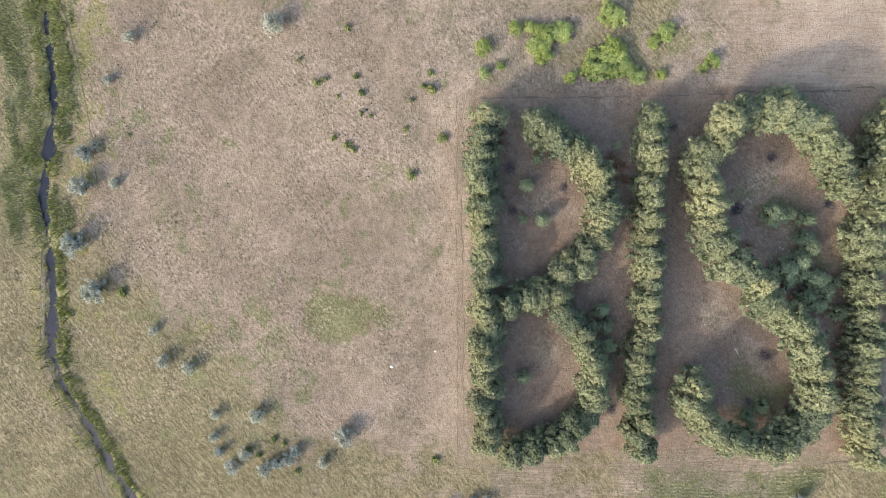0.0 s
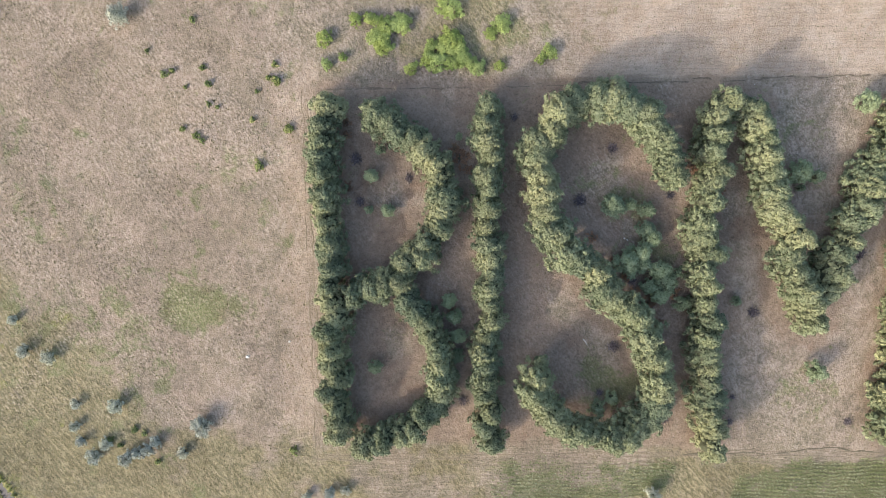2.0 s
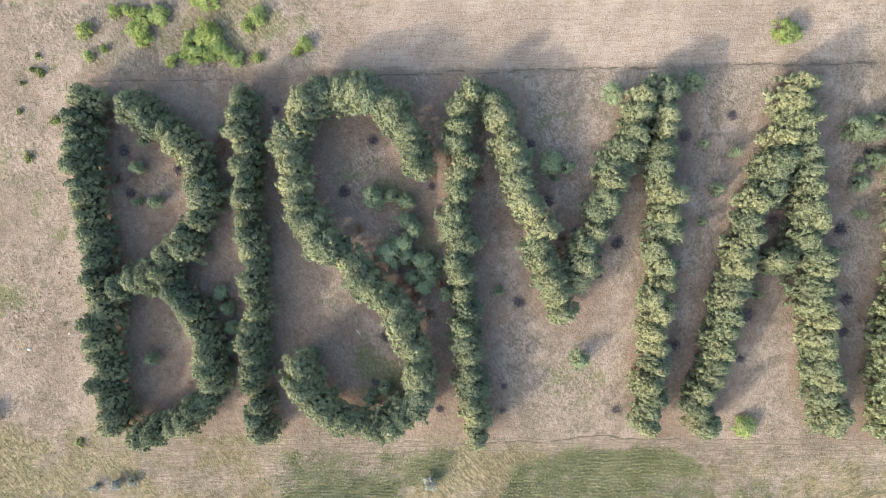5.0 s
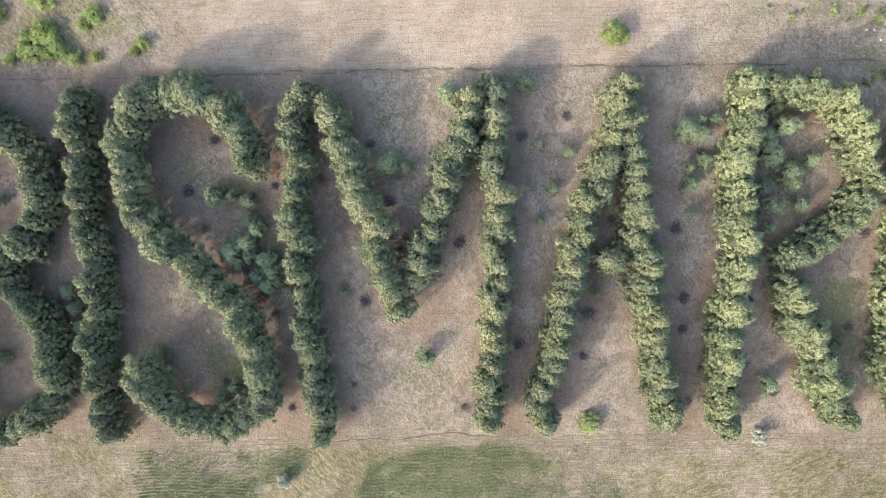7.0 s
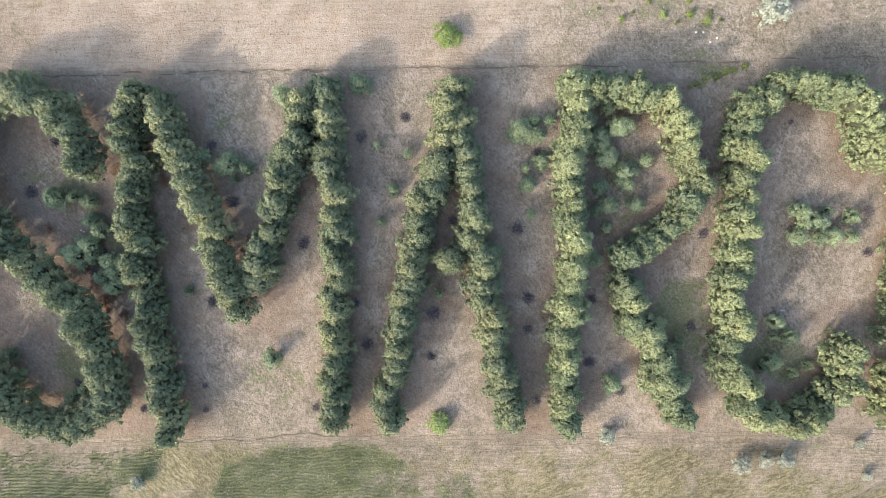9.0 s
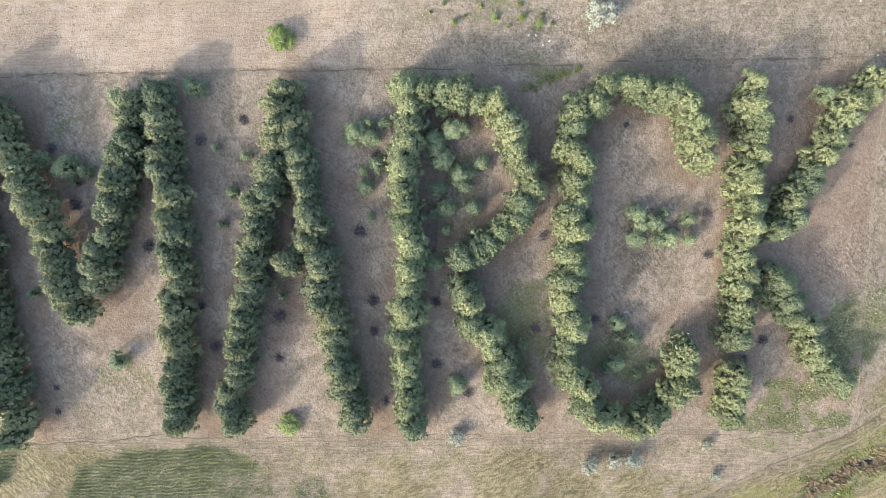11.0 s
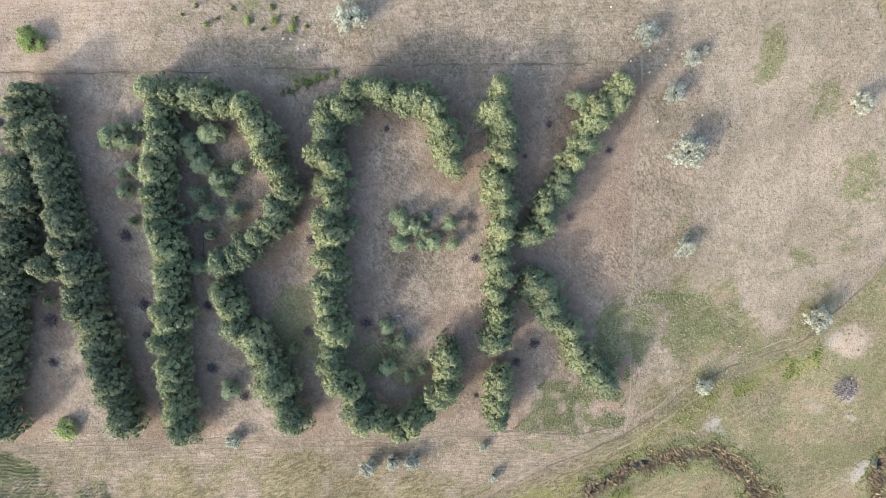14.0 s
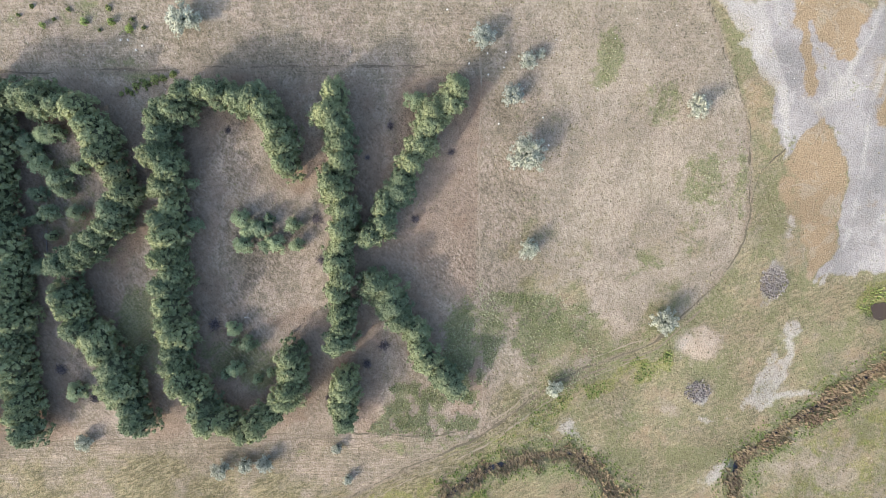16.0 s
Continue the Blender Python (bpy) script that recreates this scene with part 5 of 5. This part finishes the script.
def build_fallen_tree(x, y, turn, long):
    """A dead tree lying on its side, its bare branches spread along the trunk."""
    ob = new("fallen_tree")
    ob.matrix_basis = stand(x, y, turn, 1, 1, 1)
    heap = Heap()
    limb(heap, (0, 0, 0.15), (long * 0.5, 0.12, 0.35), 0.17, 0.12)
    limb(heap, (long * 0.5, 0.12, 0.35), (long, 0, 0.3), 0.12, 0.03)
    part("trunk", heap.mesh("trunk", True), DEADWOOD, ob)
    rng = random.Random(77)
    for i in range(22):
        k = 0.32 + 0.03 * i
        side = 1 if i % 2 else -1
        reach = (1 - k) * long * 0.42 + 0.5
        heap = Heap()
        tip = (k * long + reach * rng.uniform(0.4, 0.8), side * reach * rng.uniform(0.7, 1.0), rng.uniform(0.1, 0.9))
        root = (k * long, 0.1, 0.3)
        limb(heap, root, tip, 0.055, 0.015, 5)
        mid = tuple(0.5 * (a + b) for a, b in zip(root, tip))
        limb(heap, mid, (mid[0] + reach * 0.4, mid[1] + side * reach * 0.1, mid[2] + 0.15), 0.03, 0.01, 4)
        part("branch", heap.mesh("branch"), DEADWOOD, ob)
    return tagged(ob, "fallen dead tree with bare grey branches on brown litter", "dead tree")


# ---- grass, weeds and reeds ----
def scatter(name, material, label, category, x, y, rng, size, tall, blades):
    """Many small tufts as one mesh: blades that lean out from the foot of each."""
    k = len(x)
    z = ground_height(x, y)
    foot = np.stack([x, y, z], 1)[:, None, :]
    a = rng.uniform(0, 2 * math.pi, (k, 1)) + np.arange(blades) * 2 * math.pi / blades + rng.normal(size=(k, blades)) * 0.4
    s = (size * rng.uniform(0.55, 1.4, k))[:, None] * rng.uniform(0.7, 1.2, (k, blades))
    out = np.stack([np.cos(a), np.sin(a), np.zeros_like(a)], 2)
    wide = np.stack([-np.sin(a), np.cos(a), np.zeros_like(a)], 2)
    tip = foot + out * s[..., None] + np.array((0, 0, 1)) * (s * tall)[..., None]
    left = foot + out * (s * 0.12)[..., None] + wide * (s * 0.3)[..., None] + (0, 0, -0.03)
    right = foot + out * (s * 0.12)[..., None] - wide * (s * 0.3)[..., None] + (0, 0, -0.03)
    verts = np.stack([left, right, tip], 2).reshape(-1, 3)
    faces = np.arange(len(verts)).reshape(-1, 3)
    me = bpy.data.meshes.new(name)
    me.vertices.add(len(verts))
    me.vertices.foreach_set("co", verts.ravel())
    me.loops.add(len(verts))
    me.loops.foreach_set("vertex_index", faces.ravel())
    me.polygons.add(len(faces))
    me.polygons.foreach_set("loop_start", np.arange(len(faces)) * 3)
    me.update(calc_edges=True)
    return tagged(part(name, me, material), label, category, kind="stuff")


def scatter_stones(x, y, rng):
    """Small pale stones, each a rough eight-sided lump."""
    k = len(x)
    z = ground_height(x, y)
    r = rng.uniform(0.09, 0.26, k) * rng.uniform(0.6, 1.0, k)
    a = rng.uniform(0, 6.28, k)
    ways = [(np.cos(a), np.sin(a), 0 * a), (-np.sin(a) * 0.7, np.cos(a) * 0.7, 0 * a), (-np.cos(a), -np.sin(a), 0 * a), (np.sin(a) * 0.8, -np.cos(a) * 0.8, 0 * a), (0 * a, 0 * a, 0 * a + 0.7), (0 * a, 0 * a, 0 * a - 0.5)]
    verts = np.stack([np.stack([x + r * w[0], y + r * w[1], z + 0.02 + r * w[2]], 1) for w in ways], 1).reshape(-1, 3)
    tri = np.array([(0, 1, 4), (1, 2, 4), (2, 3, 4), (3, 0, 4), (1, 0, 5), (2, 1, 5), (3, 2, 5), (0, 3, 5)])
    faces = (np.arange(k)[:, None, None] * 6 + tri).reshape(-1, 3)
    return tagged(part("pebbles", mesh_of("pebbles", verts, faces), STONE), "scattered small whitish stones on the ground", "stones", kind="stuff")


def sow(rng, count, weight, box=(-172, 540, -122, 64)):
    """Random places, kept by a weight from 0 to 1."""
    x, y = rng.uniform(box[0], box[1], count), rng.uniform(box[2], box[3], count)
    keep = rng.uniform(0, 1, count) < weight(zones(x, y), x, y)
    return x[keep], y[keep]


def place_grass():
    rng = np.random.default_rng(31)
    x, y = sow(rng, 50000, lambda m, x, y: 0.6 * (1 - m["weed"]) * (1 - m["salt"]) * (0.25 + 0.75 * (value_noise(x, y, 14, 33) > 0.45)) * (1 - 0.7 * m["litter"]))
    scatter("dry_grass", DRY_TUFT, "tufts of dry straw-coloured and olive grass", "grass", x, y, rng, 0.36, 0.75, 4)
    sown = [sow(rng, k, lambda m, x, y: np.clip(m["weed"] * 1.3 - 0.3, 0, 1) * (x > -116) * much, box) for k, much, box in
            ((30000, 0.8, (-116, 540, -122, 64)), (44000, 0.8, (55, 226, -124, -88)), (24000, 0.8, (355, 432, -87, -33)), (5000, 0.6, (420, 480, -30, 42)))]
    x, y = np.concatenate([q[0] for q in sown]), np.concatenate([q[1] for q in sown])
    rowed = (x > 55) & (x < 226) & (y < -90)
    ridge = np.round(y / 1.25) * 1.25 + fbm(x, y * 0.1, 14, 191) * 1.6 + rng.normal(size=len(y)) * 0.16
    y = np.where(rowed, ridge, y)
    scatter("weeds", WEED_TUFT, "low green and grey-green weeds growing in patches", "weeds", x, y, rng, 0.36, 0.9, 5)
    d = lambda x, y, line: line_distance(x, y, line)
    bank_x = lambda y: np.interp(-y, [-q[1] for q in CREEK], [q[0] for q in CREEK])
    x, y = sow(rng, 40000, lambda m, x, y: (1 - 0.85 * (x < bank_x(y) - 1.8) * soft(-14 - y, 8)) * 0.85 * soft(2.2 - np.abs(d(x, y, CREEK) - 3.4) + 5 * (value_noise(x, y, 4, 61) - 0.62), 1.8), (-156, -96, -122, 64))
    scatter("creek_reeds", REED_TUFT, "green reeds and sedge along the creek banks", "reeds", x, y, rng, 0.46, 1.7, 5)
    near = lambda x, y: np.minimum(d(x, y, DITCH_E), d(x, y, DITCH_S))
    x, y = sow(rng, 90000, lambda m, x, y: 0.6 * soft(2.7 - near(x, y) + 5 * (value_noise(x, y, 3.5, 62) - 0.5), 2.0), (375, 540, -122, -50))
    scatter("ditch_reeds", STRAW_REED, "tall straw-coloured and dark reeds in the ditch", "reeds", x, y, rng, 0.6, 1.3, 5)
    x, y = sow(rng, 30000, lambda m, x, y: (0.9 * (x < -4) + 0.6 * (x > 396)) * (1 - m["salt"]) * (1 - 0.7 * m["rust"]) * np.clip(value_noise(x, y, 9, 181) * 1.6 - 0.25 + m["olive"] * 0.4, 0, 1))
    scatter("tussocks", TUSSOCK, "scattered olive and straw-brown tussocks in the dry meadow", "grass", x, y, rng, 0.42, 0.7, 5)
    x, y = sow(rng, 30000, lambda m, x, y: 0.4 * soft(2.0 - np.abs(near(x, y) - 4.6) + 4 * (value_noise(x, y, 4, 64) - 0.5), 2.0), (375, 540, -122, -50))
    x2, y2 = sow(rng, 22000, lambda m, x, y: 0.75 * np.clip(m["lush"] * 2 - 0.9, 0, 1) * (y < -35), (385, 540, -118, -35))
    scatter("ditch_sedge", WET_SEDGE, "bright green sedge beside the ditches and in wet hollows", "sedge", np.concatenate([x, x2]), np.concatenate([y, y2]), rng, 0.5, 0.9, 5)
    x, y = sow(rng, 9000, lambda m, x, y: (0.32 * (y > 24) * (x > -60) + 0.2 * (np.abs(x + 8) < 14) + 0.3 * (np.abs(x - 402) < 16) * (y > -30) + 0.03) * (1 - m["litter"]) * (value_noise(x, y, 15, 51) > 0.4))
    scatter_stones(x, y, rng)
    near = lambda x, y: np.minimum(np.hypot((x - 486) / 5, (y + 33.7) / 5.4), np.hypot((x - 464.2) / 4.6, (y + 69.7) / 3.8))
    x, y = sow(rng, 18000, lambda m, x, y: 0.55 * (near(x, y) < 0.95 + 0.3 * (value_noise(x, y, 2, 66) - 0.5)), (455, 495, -78, -25))
    scatter("dead_herbs", HERB_TUFT, "grey dead herbs on two round mounds", "weeds", x, y, rng, 0.45, 0.9, 5)
    x, y = sow(rng, 34000, lambda m, x, y: np.clip(m["weed"] * 1.5 - 0.6, 0, 1) * np.clip(value_noise(x, y * 0.5, 5, 161) * 2.4 - 0.5, 0, 1), (-172, -116, -30, 64))
    scatter("marsh_sedge", SEDGE_TUFT, "dark green sedge clumps in the creek marsh", "sedge", x, y, rng, 0.42, 1.2, 6)


build_ground()
build_water("creek_water", CREEK, 2.7, -0.5, "narrow muddy creek winding between green banks")
build_water("ditch_water", DITCH_E, 0.9, -0.78, "dark water in an overgrown ditch")
build_water("ditch_water", DITCH_S, 0.9, -0.78, "dark water in an overgrown ditch")
build_pond()
build_tracks()
place_row_trees()
place_bushes()
place_piles()
place_loose_things()
build_fallen_tree(258.9, -26.3, 84, 12.0)
place_grass()
